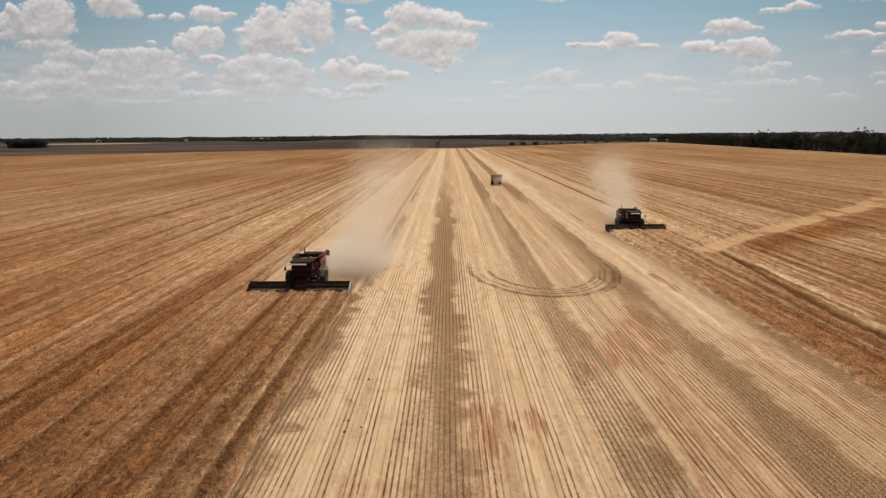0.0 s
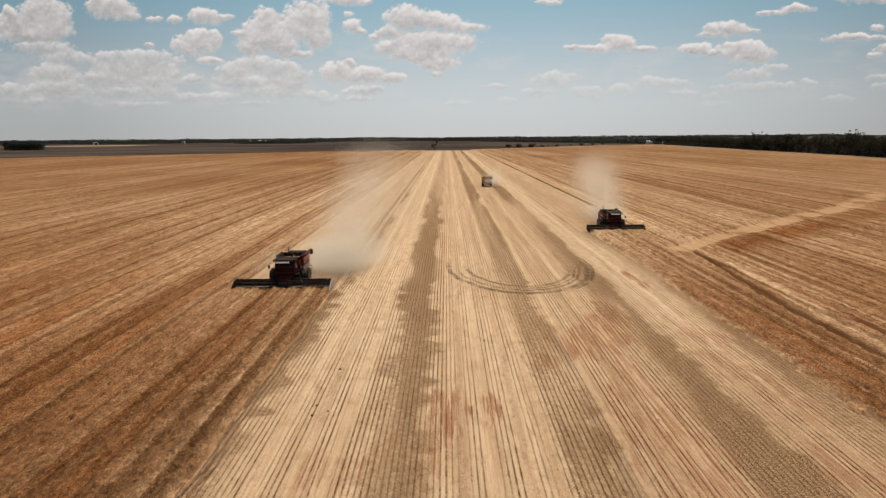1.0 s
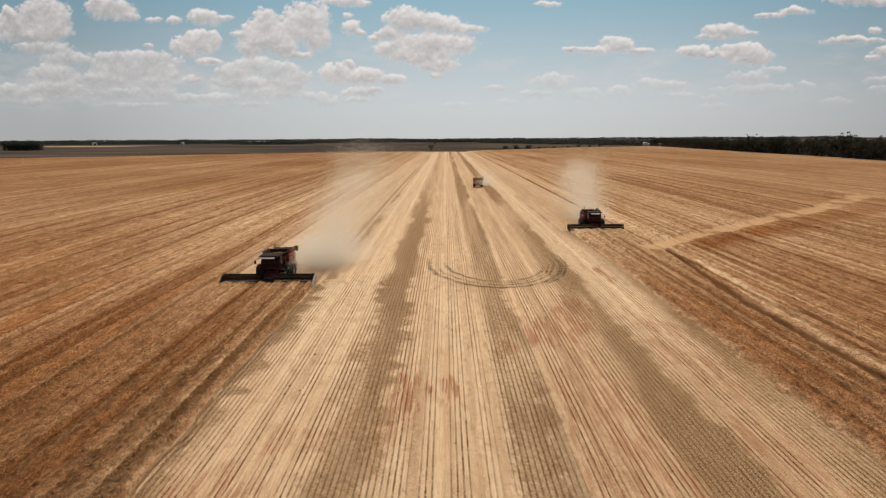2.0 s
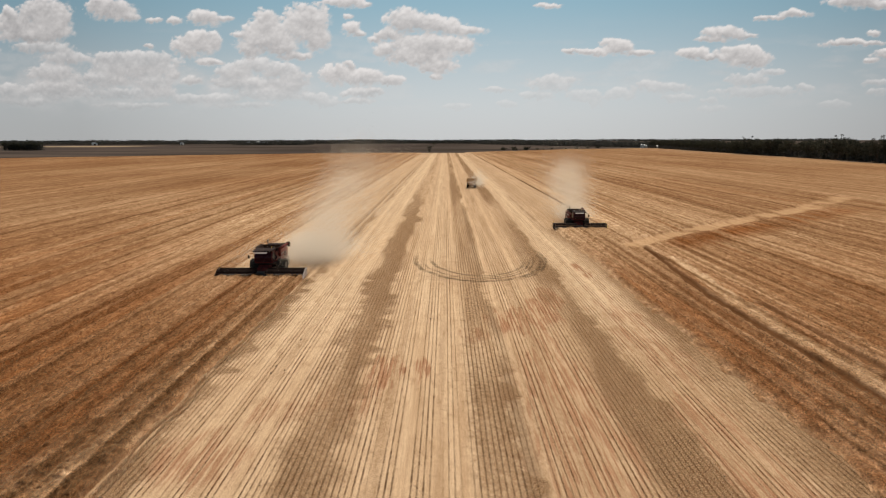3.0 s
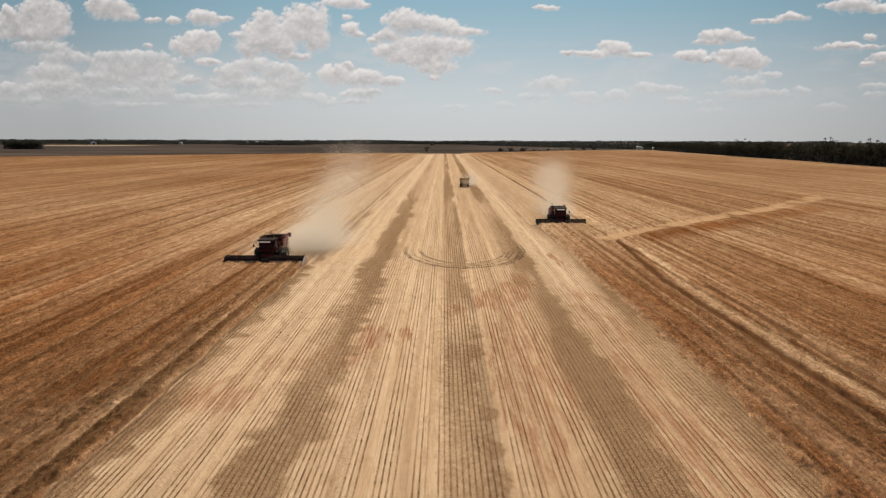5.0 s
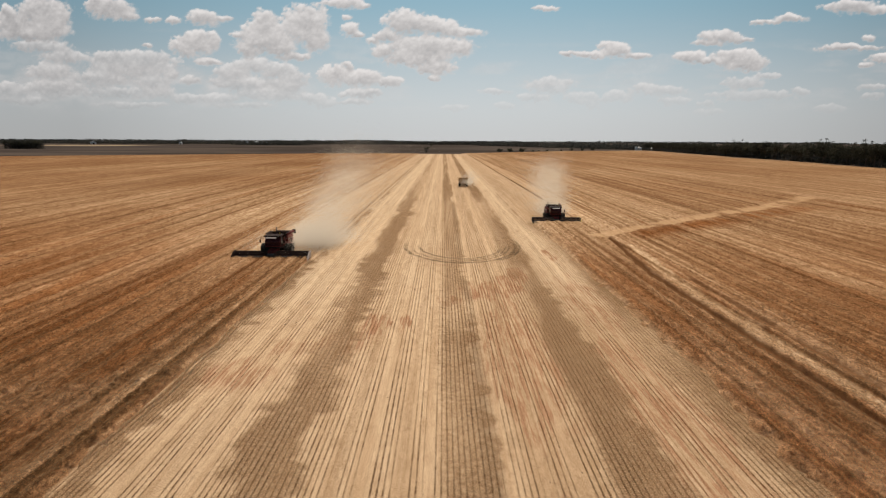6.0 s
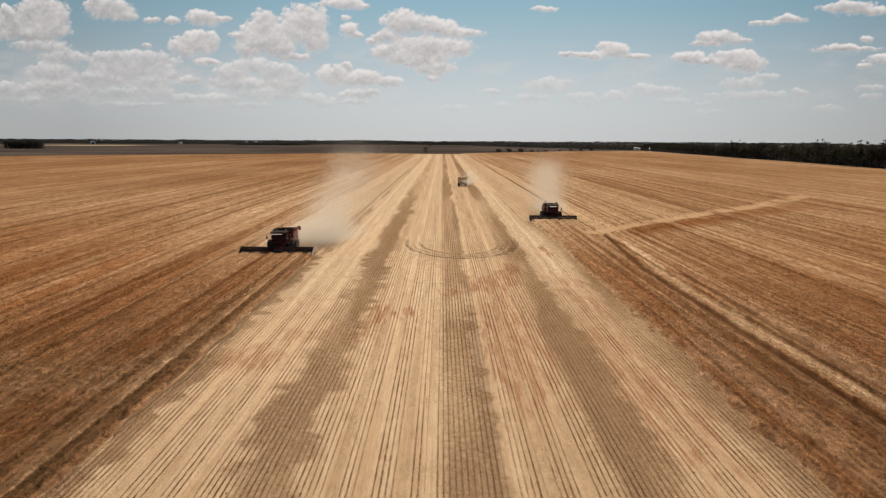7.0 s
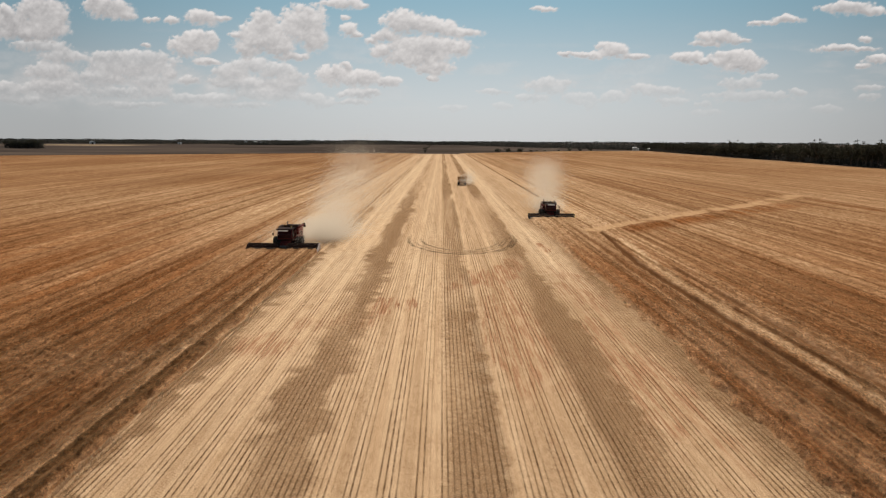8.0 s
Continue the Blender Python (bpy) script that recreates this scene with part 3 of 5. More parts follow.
    # straw lightened ahead in three lanes: the lens's brighter middle put into colour
    bright_mid = step(24, 58, W) * (np.exp(-((X + 7.5) / 5.5) ** 4) + np.exp(-((X - 27) / 3.5) ** 4) + 0.5 * np.exp(-((X - 6) / 3.5) ** 4))
    dull = step(11, 17, X) * step(62, 40, W) * np.clip(0.3 + 1.0 * fbm(X * 0.12, Q * 0.04, 83, 3), 0, 1)
    dull = np.maximum(dull, 0.5 * step(16, 0, W) * np.clip(0.2 + fbm(X * 0.12, Q * 0.06, 84, 3), 0, 1))
    return {"bright_mid": bright_mid, "dull": dull, "dark": dark, "red": red, "grey": grey, "fallow": fallow, "bare": bare, "tread": tread * step(0.3, 0.5, fbm(X * 0.2, Y * 0.04, 79))}


gx, gy = spread(-4850, 4850, -13, 33, 0.17, 1.08), spread(-700, 4880, -8, 66, 0.25, 1.05)
GX, GY = np.meshgrid(gx, gy)
rut = 0.05 * (fbm(GX * 0.8, GY * 0.3, 41, 3) - 0.5) 
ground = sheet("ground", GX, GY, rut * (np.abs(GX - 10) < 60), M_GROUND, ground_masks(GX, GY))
tagged(ground, "dry harvested paddock of pale wheat stubble with dark earth bands", "field", kind="structure")

# ---- standing wheat ----


def crop_height(X, Y):
    rows = 0.055 * np.cos(X * 2 * np.pi / 0.64) * (np.abs(X) < 90) + 0.08 * np.cos(X * 2 * np.pi / 2.3 + 2 * vnoise(X * 0.1, Y * 0.02, 54))
    return 0.54 + rows + 0.30 * (fbm(X * 2.3, Y * 1.5, 51, 2) - 0.5) + 0.25 * (fbm(X * 0.5, Y * 0.03, 53, 3) - 0.5)


def line_gap(X, Y, x0, y0, x1, y1, half):
    """1 on a trodden way between two points, 0 away from it."""
    dx, dy = x1 - x0, y1 - y0
    s = np.clip(((X - x0) * dx + (Y - y0) * dy) / (dx * dx + dy * dy), 0, 1)
    d = np.hypot(X - x0 - s * dx, Y - y0 - s * dy) + (fbm(X * 0.3, Y * 0.3, 57, 3) - 0.5) * half * 0.9
    return 1 - step(half * 0.6, half * 1.2, d)


def lodged(X, Y):
    """1 where the wheat has fallen over in heavy swirls."""
    mid = 14.5 + np.where(X > -20, 0.11, 0.05) * (X + 20) ** 2
    wob = (fbm(X * 0.25, Y * 0.25, 59, 3) - 0.5) * 4.0
    return np.exp(-((Y - mid + wob) / 3.4) ** 2) * step(-36, -28, X) * (X < -11)


def left_edge(Y):
    return EDGE_L + 0.9 * (fbm(Y * 0.22, Y * 0.0, 48, 3) - 0.5)


def crop_masks(X, Y):
    """Height of the crop's body, how dark it stands, and where it is trodden flat."""
    Z = crop_height(X, Y)
    fallen = lodged(X, Y)
    Z = Z + fallen * 0.45 * (np.abs(2 * fbm(X * 0.7, Y * 1.0, 50, 2) - 1) - 0.25)
    # gaps between the plants, told apart only near the flight; their shade is put into colour
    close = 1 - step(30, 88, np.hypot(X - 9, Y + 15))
    pit_shade = close * np.clip(np.where(X < 0, 0.14, 0.06) + 0.50 * step(0.40, 0.70, fbm(X * 2.6, Y * 1.9, 55, 2)), 0, 1) + (1 - close) * 0.2
    Z = Z - 0.05 * pit_shade * close
    dark = (0.3 * step(0.44, 0.66, fbm(X * 0.5, Y * 0.02, 61, 4)) + 0.15 * step(0.5, 0.7, fbm(X * 0.03, Y * 0.02, 63, 3))) * close
    dark = np.maximum(dark, 0.95 * np.exp(-((X + 17.6 + (fbm(X * 0.1, Y * 0.08, 66) - 0.5) * 2.4) / 1.7) ** 2) * (Y < HEADER_L - 14) * step(-8, 4, Y))
    dark = np.maximum(dark, 0.75 * np.exp(-((X + 27.6 + (fbm(X * 0.1, Y * 0.05, 68) - 0.5) * 3) / 2.2) ** 2) * step(64, 46, Y))
    # browner rows in the nearer half of the paddock
    dark = np.maximum(dark, step(120, 45, Y) * np.where(X > 44, 0.75, 1.0) * (0.55 + 0.40 * step(0.42, 0.60, fbm(X * 0.6, Y * 0.012, 72, 4))))
    for c in (-30.2, -31.6, -44.5, -58.0, -59.6):
        dark = np.maximum(dark, 0.9 * np.exp(-((X - c + (vnoise(Y * 0.03, Y * 0, 62) - 0.5) * 0.8) / 0.32) ** 2) * step(50, 68, Y))
    dark = np.maximum(dark, 0.95 * np.exp(-((X - 32.4 - (fbm(X * 0.1, Y * 0.1, 73) - 0.5) * 2) / 1.4) ** 2) * step(90, 60, Y))
    for c in (49.5, 57.0, 69.5, 71.0, 83.0, 97.0, 112.0, 131.0):
        dark = np.maximum(dark, 0.9 * np.exp(-((X - c + (vnoise(Y * 0.03, Y * 0, 65) - 0.5) * 1.2) / 0.40) ** 2) * step(0.35, 0.55, vnoise(Y * 0.02, X * 0.2, 60)))
    dark = dark * (1 - 0.5 * fallen) * (1 - 0.6 * np.exp(-((X + 13.2) / 1.3) ** 2))
    lane = np.zeros_like(X)
    # a sprayer way: pale straw between a deep rut and a shallow one, and the pale way trodden askew through the wheat
    strip = np.maximum(line_gap(X, Y, 44.6, 78, 41.7, 52, 0.9), line_gap(X, Y, 41.7, 52, 41.5, -40, 1.05))
    lane = np.maximum(lane, 0.30 * strip)
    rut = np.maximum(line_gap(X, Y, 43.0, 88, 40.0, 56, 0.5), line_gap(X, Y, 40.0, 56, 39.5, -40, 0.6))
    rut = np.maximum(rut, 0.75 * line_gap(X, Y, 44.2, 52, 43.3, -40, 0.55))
    for x0, y0, x1, y1, half in ((41.5, 88.5, 56, 102.5, 2.3), (56, 102.5, 80, 121.5, 2.6), (80, 121.5, 108, 144, 3.2), (108, 144, 136, 171, 3.6)):
        lane = np.maximum(lane, 0.66 * line_gap(X, Y, x0, y0, x1, y1, half) * step(0.15, 0.5, fbm(X * 0.25, Y * 0.1, 58, 3)))
    shade = np.exp(-(((X - 1.32 * (Y - 96) - 58) / 9) ** 2)) * step(62, 82, Y) * step(43, 52, X) * step(152, 128, Y)
    dark = np.maximum(dark, 1.1 * shade * step(0.2, 0.6, fbm(X * 0.35, Y * 0.05, 69, 4)))
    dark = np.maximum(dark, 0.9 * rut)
    # ragged thin borders along the stubble
    right = step(0, 1.9, X - np.where(Y > HEADER_R, CUT_R - 1.8, EDGE_R - 0.5 + 1.4 * (vnoise(Y * 0.09, Y * 0, 70) - 0.5)) - 1.8 * fbm(X * 0.8, Y * 0.6, 67, 4))
    left = np.where(Y < HEADER_L, step(-0.15, 0.55, left_edge(Y) - X + 0.5 * (fbm(X * 1.2, Y * 1.2, 49, 2) - 0.5)), 1.0)
    soft = np.where(X > 0, right, left)
    Z = Z * (1 - 0.8 * rut) * (1 - 0.7 * lane)
    lane = np.maximum(lane, np.where(X > 0, 0.4 * (1 - soft), 0.3 * (1 - soft) ** 2))
    Z = -0.10 + (Z + 0.10) * soft
    # drifts of ripeness, with far haze and lens-dimmed flanks put into the colour
    drift = fbm(X * 0.02, Y * 0.012, 64, 3)
    pale = np.maximum(0.5 * fallen, 0.75 * np.exp(-((X + 24) / 20) ** 2) * step(42, 72, Y))
    pale = np.maximum(pale, 0.6 * step(31, 33, X) * step(50, 41, X) * step(2, 14, Y))
    pale = np.maximum(pale, 0.6 * np.exp(-((X - 65) / 32) ** 2) * step(85, 125, Y))
    pale = np.maximum(np.maximum(pale, 0.5 * step(60, 120, Y)), strip)
    brown = step(32, 88, np.abs(X - 10)) * np.clip(0.25 + 1.1 * drift, 0, 1) * np.where(X < 0, 1.0, 0.85)
    brown = np.maximum(brown, 0.75 * step(62, 30, Y) * np.maximum(step(-15, -25, X), step(41, 50, X)))
    brown = brown * (1 - strip)
    return {"z": Z, "dark": dark * (1 - lane) * (1 - 0.8 * strip * (1 - rut)), "lane": lane, "rut": rut, "pit_shade": np.maximum(pit_shade * (1 - lane), rut), "pale": pale, "brown": brown}


def crop(name, xs, s_rows, y_lo, y_hi, label):
    """One block of standing wheat between y_lo and y_hi (which may run askew), with cut sides."""
    S, X = np.meshgrid(s_rows, xs, indexing="ij")
    lo, hi = y_lo(X), y_hi(X)
    Y = lo + (hi - lo) * S
    m = crop_masks(X, Y)
    Z = m["z"]
    Z[:, 0] = Z[:, -1] = 0.0
    Z[0] = -0.05
    cut = ((X > CUT_L) & (X < EDGE_L)) | ((X > EDGE_R) & (X < CUT_R))
    Z[-1] = np.where(cut[-1], -0.05, Z[-1])
    ob = sheet(name, X, Y, Z, M_CROP, {k: m[k] for k in ("dark", "lane", "pit_shade", "pale", "brown", "rut")})
    return tagged(ob, label, "wheat", "blocks of standing wheat", "stuff")


def const(v):
    return lambda x: np.full_like(x, v)


def closed(a, first, last):
    """The coordinates with the outermost ones doubled, for an upright side."""
    return np.concatenate([[first], a[(a > first) & (a < last)], [last]])


lx = closed(spread(-900, EDGE_L, -44, EDGE_L - 0.02, 0.14, 1.08), -900, EDGE_L)
near, mid = closed(np.linspace(0.22, 1, 470), 0, 1), closed(np.linspace(0, 1, 220), 0, 1)
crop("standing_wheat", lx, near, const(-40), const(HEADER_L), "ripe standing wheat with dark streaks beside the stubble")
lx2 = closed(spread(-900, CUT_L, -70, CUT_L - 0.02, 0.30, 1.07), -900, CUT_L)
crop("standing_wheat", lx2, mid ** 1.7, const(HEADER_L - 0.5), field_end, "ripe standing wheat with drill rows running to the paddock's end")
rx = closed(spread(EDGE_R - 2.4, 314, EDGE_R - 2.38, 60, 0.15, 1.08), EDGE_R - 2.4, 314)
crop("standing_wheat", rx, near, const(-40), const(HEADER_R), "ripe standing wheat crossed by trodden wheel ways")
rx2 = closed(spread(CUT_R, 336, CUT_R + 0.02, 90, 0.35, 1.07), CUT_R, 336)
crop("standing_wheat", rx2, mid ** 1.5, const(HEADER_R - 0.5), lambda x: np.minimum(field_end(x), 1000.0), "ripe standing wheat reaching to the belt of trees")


def ears(count, seed, label, left):
    """Upright leaning slivers of straw over the wheat, close and small along the flight, wider apart and stouter far off."""
    g = np.random.default_rng(seed)
    r, a = 20 * (5.3 ** g.random(count)), g.uniform(-0.12, 0.90, count)
    # the fan thins out to its sides
    a = np.where(g.random(count) < 0.12, 0.9 + 0.9 * g.random(count) ** 2, a)
    x, y = 9 + r * np.sin(a) * (-1 if left else 1), -22 + r * np.cos(a)
    if left:
        ok = (x < np.where(y < HEADER_L, EDGE_L, CUT_L) - 0.05) & (y < field_end(x) - 1)
    else:
        ok = (x > np.where(y < HEADER_R, EDGE_R - 1.0, CUT_R + 0.3)) & (x < right_end(y) - 2) & (y < field_end(x) - 1)
    x, y, r = x[ok], y[ok], r[ok]
    m = crop_masks(x, y)
    z, dark, lane, rut = m["z"], m["dark"], m["lane"], m["rut"]
    ridge = 0.5 + 0.5 * np.cos(x * 2 * np.pi / 0.64)
    ok = (g.random(len(x)) > np.maximum(lane * 0.9, 0.85 * rut)) & (z > 0.02) & (g.random(len(x)) > step(34, 105, r)) & (g.random(len(x)) < 0.35 + 0.65 * np.maximum(ridge, step(60, 130, r)))
    ok &= ~((np.abs(x + 18.35) < 6.3) & (np.abs(y - HEADER_L) < 1.1)) & ~((np.abs(x - 36.85) < 5.8) & (np.abs(y - HEADER_R) < 1.1))
    x, y, z, r = x[ok], y[ok], z[ok], r[ok]
    k = len(x)
    h, w = g.uniform(0.0, 0.12, k), np.clip(0.0009 * r, 0.032, 0.055) * g.uniform(0.6, 1.4, k)
    # each ear droops over to its own side
    a = g.uniform(0, 2 * np.pi, k)
    reach = g.uniform(0.10, 0.28, k)
    ox, oy = np.sin(a) * w, -np.cos(a) * w
    tip = np.stack([x + np.cos(a) * reach, y + np.sin(a) * reach, z - 0.03 + h + g.uniform(-0.08, 0.12, k)], -1)
    z = z - 0.03 + h
    P = np.stack([np.stack([x - ox, y - oy, z], -1), np.stack([x + ox, y + oy, z + g.normal(0, 0.025, k)], -1), tip], 1)
    return tagged(slivers("wheat_ears", P, M_EARS, {k: m[k][ok] for k in ("dark", "pale", "brown")}), label, "wheat", "blocks of standing wheat", "stuff")


ears(1400000, 1, "ripe golden wheat ears beside the stubble", True)
ears(1100000, 2, "ripe golden wheat ears round the trodden ways", False)


def stubble():
    g = np.random.default_rng(5)
    rows = np.arange(-11.88, 31.0, 0.36)
    x = np.repeat(rows, 900)
    y = -14 + 145 * g.random(len(x)) ** 1.25
    thin = vnoise(x * 0.7, y * 0.03, 71)
    way = np.zeros(len(x), bool)
    for c in WAYS:
        way |= np.abs(x - c) < 0.36
    ok = (thin > 0.12) & ~way
    x, y = x[ok] + g.normal(0, 0.025, ok.sum()), y[ok]
    k = len(x)
    h, w = g.uniform(0.03, 0.09, k), g.uniform(0.012, 0.035, k)
    a = g.uniform(0, np.pi, k)
    ox, oy = np.cos(a) * w, np.sin(a) * w
    P = np.stack([np.stack([x - ox, y - oy, 0 * x - 0.03], -1), np.stack([x + ox, y + oy, 0 * x - 0.03], -1), np.stack([x + g.normal(0, 0.05, k), y + g.normal(0, 0.05, k), h], -1)], 1)
    return tagged(slivers("stubble", P, M_STALK), "short cut wheat stalks in drill rows", "stubble", kind="stuff")


stubble()


def edge_straw():
    """A thin line of uncut pale straws along the edge of the standing wheat."""
    g = np.random.default_rng(6)
    k = 9000
    y = -14 + (HEADER_L + 13) * g.random(k)
    x = left_edge(y) + 0.32 + g.normal(0, 0.05, k) + np.where(g.random(k) < 0.3, 0.45, 0.0)
    ok = fbm(x * 0.3, y * 0.15, 82, 2) > 0.36
    x, y = x[ok], y[ok]
    k = len(x)
    h, w, a = g.uniform(0.10, 0.30, k), g.uniform(0.02, 0.045, k), g.uniform(0, np.pi, k)
    ox, oy = np.cos(a) * w, np.sin(a) * w
    P = np.stack([np.stack([x - ox, y - oy, 0 * x - 0.02], -1), np.stack([x + ox, y + oy, 0 * x - 0.02], -1), np.stack([x + g.normal(0, 0.06, k), y + g.normal(0, 0.10, k), h], -1)], 1)
    return tagged(slivers("straw_line", P, M_PALE_STALK), "thin line of pale uncut straws along the wheat", "straw", kind="stuff")


edge_straw()


# ---- helpers for things ----


def bm_box(bm, c, s, turn=None, bevel=0.0):
    got = bmesh.ops.create_cube(bm, size=1.0)["verts"]
    m = Matrix.Translation(c) @ (turn or Matrix()) @ Matrix.Diagonal((*s, 1))
    bmesh.ops.transform(bm, matrix=m, verts=got)
    if bevel:
        edges = list({e for v in got for e in v.link_edges})
        bmesh.ops.bevel(bm, geom=edges, offset=bevel, segments=2, affect="EDGES", clamp_overlap=True)


def bm_rod(bm, a, b, r, seg=10, r2=None):
    a, b = Vector(a), Vector(b)
    m = Matrix.Translation((a + b) / 2) @ (b - a).to_track_quat("Z", "Y").to_matrix().to_4x4()
    bmesh.ops.create_cone(bm, cap_ends=True, segments=seg, radius1=r, radius2=r if r2 is None else r2, depth=(b - a).length, matrix=m)


def bm_prism(bm, outline, axis, lo, hi):
    """An outline of (p, q) pairs drawn out along an axis: x takes (y, z), y takes (x, z), z takes (x, y)."""
    def at(p, q, w):
        return {"x": (w, p, q), "y": (p, w, q), "z": (p, q, w)}[axis]
    a = [bm.verts.new(at(p, q, lo)) for p, q in outline]
    b = [bm.verts.new(at(p, q, hi)) for p, q in outline]
    k = len(outline)
    faces = [bm.faces.new(a), bm.faces.new(b[::-1])]
    for i in range(k):
        faces.append(bm.faces.new((a[i], b[i], b[(i + 1) % k], a[(i + 1) % k])))
    bmesh.ops.recalc_face_normals(bm, faces=faces)


def bm_revolve(bm, profile, centre, seg=24):
    """A closed profile of (x, radius) turned about the x axis through centre."""
    rings = []
    for i in range(seg):
        a = 2 * math.pi * i / seg
        rings.append([bm.verts.new((centre[0] + x, centre[1] + r * math.cos(a), centre[2] + r * math.sin(a))) for x, r in profile])
    k = len(profile)
    faces = []
    for i in range(seg):
        p, q = rings[i], rings[(i + 1) % seg]
        for j in range(k):
            faces.append(bm.faces.new((p[j], p[(j + 1) % k], q[(j + 1) % k], q[j])))
    bmesh.ops.recalc_face_normals(bm, faces=faces)


def part(name, bm, mat, parent, label="", smooth=False):
    me = bpy.data.meshes.new(name)
    bm.to_mesh(me)
    bm.free()
    me.materials.append(mat)
    if smooth:
        me.polygons.foreach_set("use_smooth", np.ones(len(me.polygons), dtype=bool))
    ob = new(name, me)
    ob.parent = parent
    return tagged(ob, label) if label else ob


# ---- combine harvesters ----
M_RED = worn("harvester_red_paint", (0.21, 0.020, 0.018), 0.4, dust=0.45)
M_MAROON = worn("harvester_dark_paint", (0.115, 0.016, 0.016), 0.6, dust=0.10, spec=0.1)
M_BLACK = worn("black_steel", (0.020, 0.010, 0.009), 0.7, dust=0.10, spec=0.05)
M_GREY = worn("grey_steel", (0.075, 0.066, 0.062), 0.6, metal=0.1, dust=0.3)
M_RUBBER = worn("tyre_rubber", (0.014, 0.012, 0.011), 0.9, dust=0.25)
M_CANVAS = worn("draper_canvas", (0.05, 0.045, 0.042), 0.8, dust=0.5)
M_REEL = worn("dusty_reel_tubes", (0.17, 0.105, 0.065), 0.7, dust=0.5, spec=0.1)
M_CART = worn("dusty_cart_paint", (0.36, 0.18, 0.055), 0.8, dust=0.45)
M_PALE = worn("pale_panel", (0.36, 0.29, 0.26), 0.5, dust=0.3)
M_YELLOW = worn("yellow_marker", (0.60, 0.36, 0.05), 0.5, dust=0.2)


def glass_material():
    m, n = material("tinted_cab_glass")
    co = n.add("ShaderNodeTexCoord").outputs["Object"]
    finish(n, n.mix(n.range(n.noise(co, 3.0), 0.4, 0.7), (0.030, 0.009, 0.011), (0.055, 0.018, 0.019)), 0.15, spec=0.22)
    return m


def lamp_material():
    m, n = material("lamp_lens")
    finish(n, (0.16, 0.15, 0.14), 0.2, spec=0.5)
    return m


M_GLASS, M_LENS = glass_material(), lamp_material()


def wheel(parent, x, y, r, w, lugs, rim_mat, out):
    """Tyre with chevron lugs, dished rim and hub; out is +1 or -1, the side that faces away from the machine."""
    bm = bmesh.new()
    bm_revolve(bm, [(-w / 2, r * 0.58), (-w / 2, r * 0.86), (-w * 0.38, r * 0.95), (w * 0.38, r * 0.95), (w / 2, r * 0.86), (w / 2, r * 0.58)], (x, y, r), 28)
    for i in range(lugs):
        a = 2 * math.pi * i / lugs
        for side in (-1, 1):
            m = Matrix.Rotation(a + side * math.pi / lugs / 2, 4, "X") @ Matrix.Translation((side * w * 0.22, 0, r * 0.965)) @ Matrix.Rotation(side * 0.6, 4, "Z")
            bm_box(bm, (x, y, r), (1, 1, 1), m @ Matrix.Diagonal((w * 0.5, r * 0.07, r * 0.07, 1)))
    tyre = part("tyre", bm, M_RUBBER, parent)
    bm = bmesh.new()
    bm_revolve(bm, [(-w * 0.3, r * 0.30), (-w * 0.42, r * 0.58), (w * 0.42, r * 0.58), (w * 0.3, r * 0.30)], (x, y, r), 20)
    bm_rod(bm, (x - w * 0.32, y, r), (x + w * 0.32, y, r), r * 0.32, 16)
    bm_rod(bm, (x, y, r), (x + out * w * 0.45, y, r), r * 0.14, 10)
    part("rim", bm, rim_mat, tyre)


def reel(parent, x0, x1, mat):
    """Half of the pick-up reel: shaft, spiders and six tined bats."""
    y, z, r = -0.25, 0.92, 0.40
    bm = bmesh.new()
    bm_rod(bm, (x0, y, z), (x1, y, z), 0.09, 10)
    spiders = 5
    for i in range(spiders):
        sx = x0 + 0.08 + (x1 - x0 - 0.16) * i / (spiders - 1)
        for k in range(6):
            a = 2 * math.pi * k / 6 + 0.3
            bm_rod(bm, (sx, y, z), (sx, y + r * math.cos(a), z + r * math.sin(a)), 0.022, 5)
    one = part("reel", bm, mat, parent)
    for k in range(6):
        a = 2 * math.pi * k / 6 + 0.3
        by, bz = y + r * math.cos(a), z + r * math.sin(a)
        bm = bmesh.new()
        bm_box(bm, ((x0 + x1) / 2, by, bz), (x1 - x0 - 0.1, 0.09, 0.05), Matrix.Rotation(0.4, 4, "X"), 0.01)
        for i in range(int((x1 - x0) / 0.3)):
            tx = x0 + 0.15 + i * 0.3
            bm_rod(bm, (tx, by, bz), (tx, by - 0.03, bz - 0.26), 0.012, 4)
        part("bat", bm, M_BLACK, one)


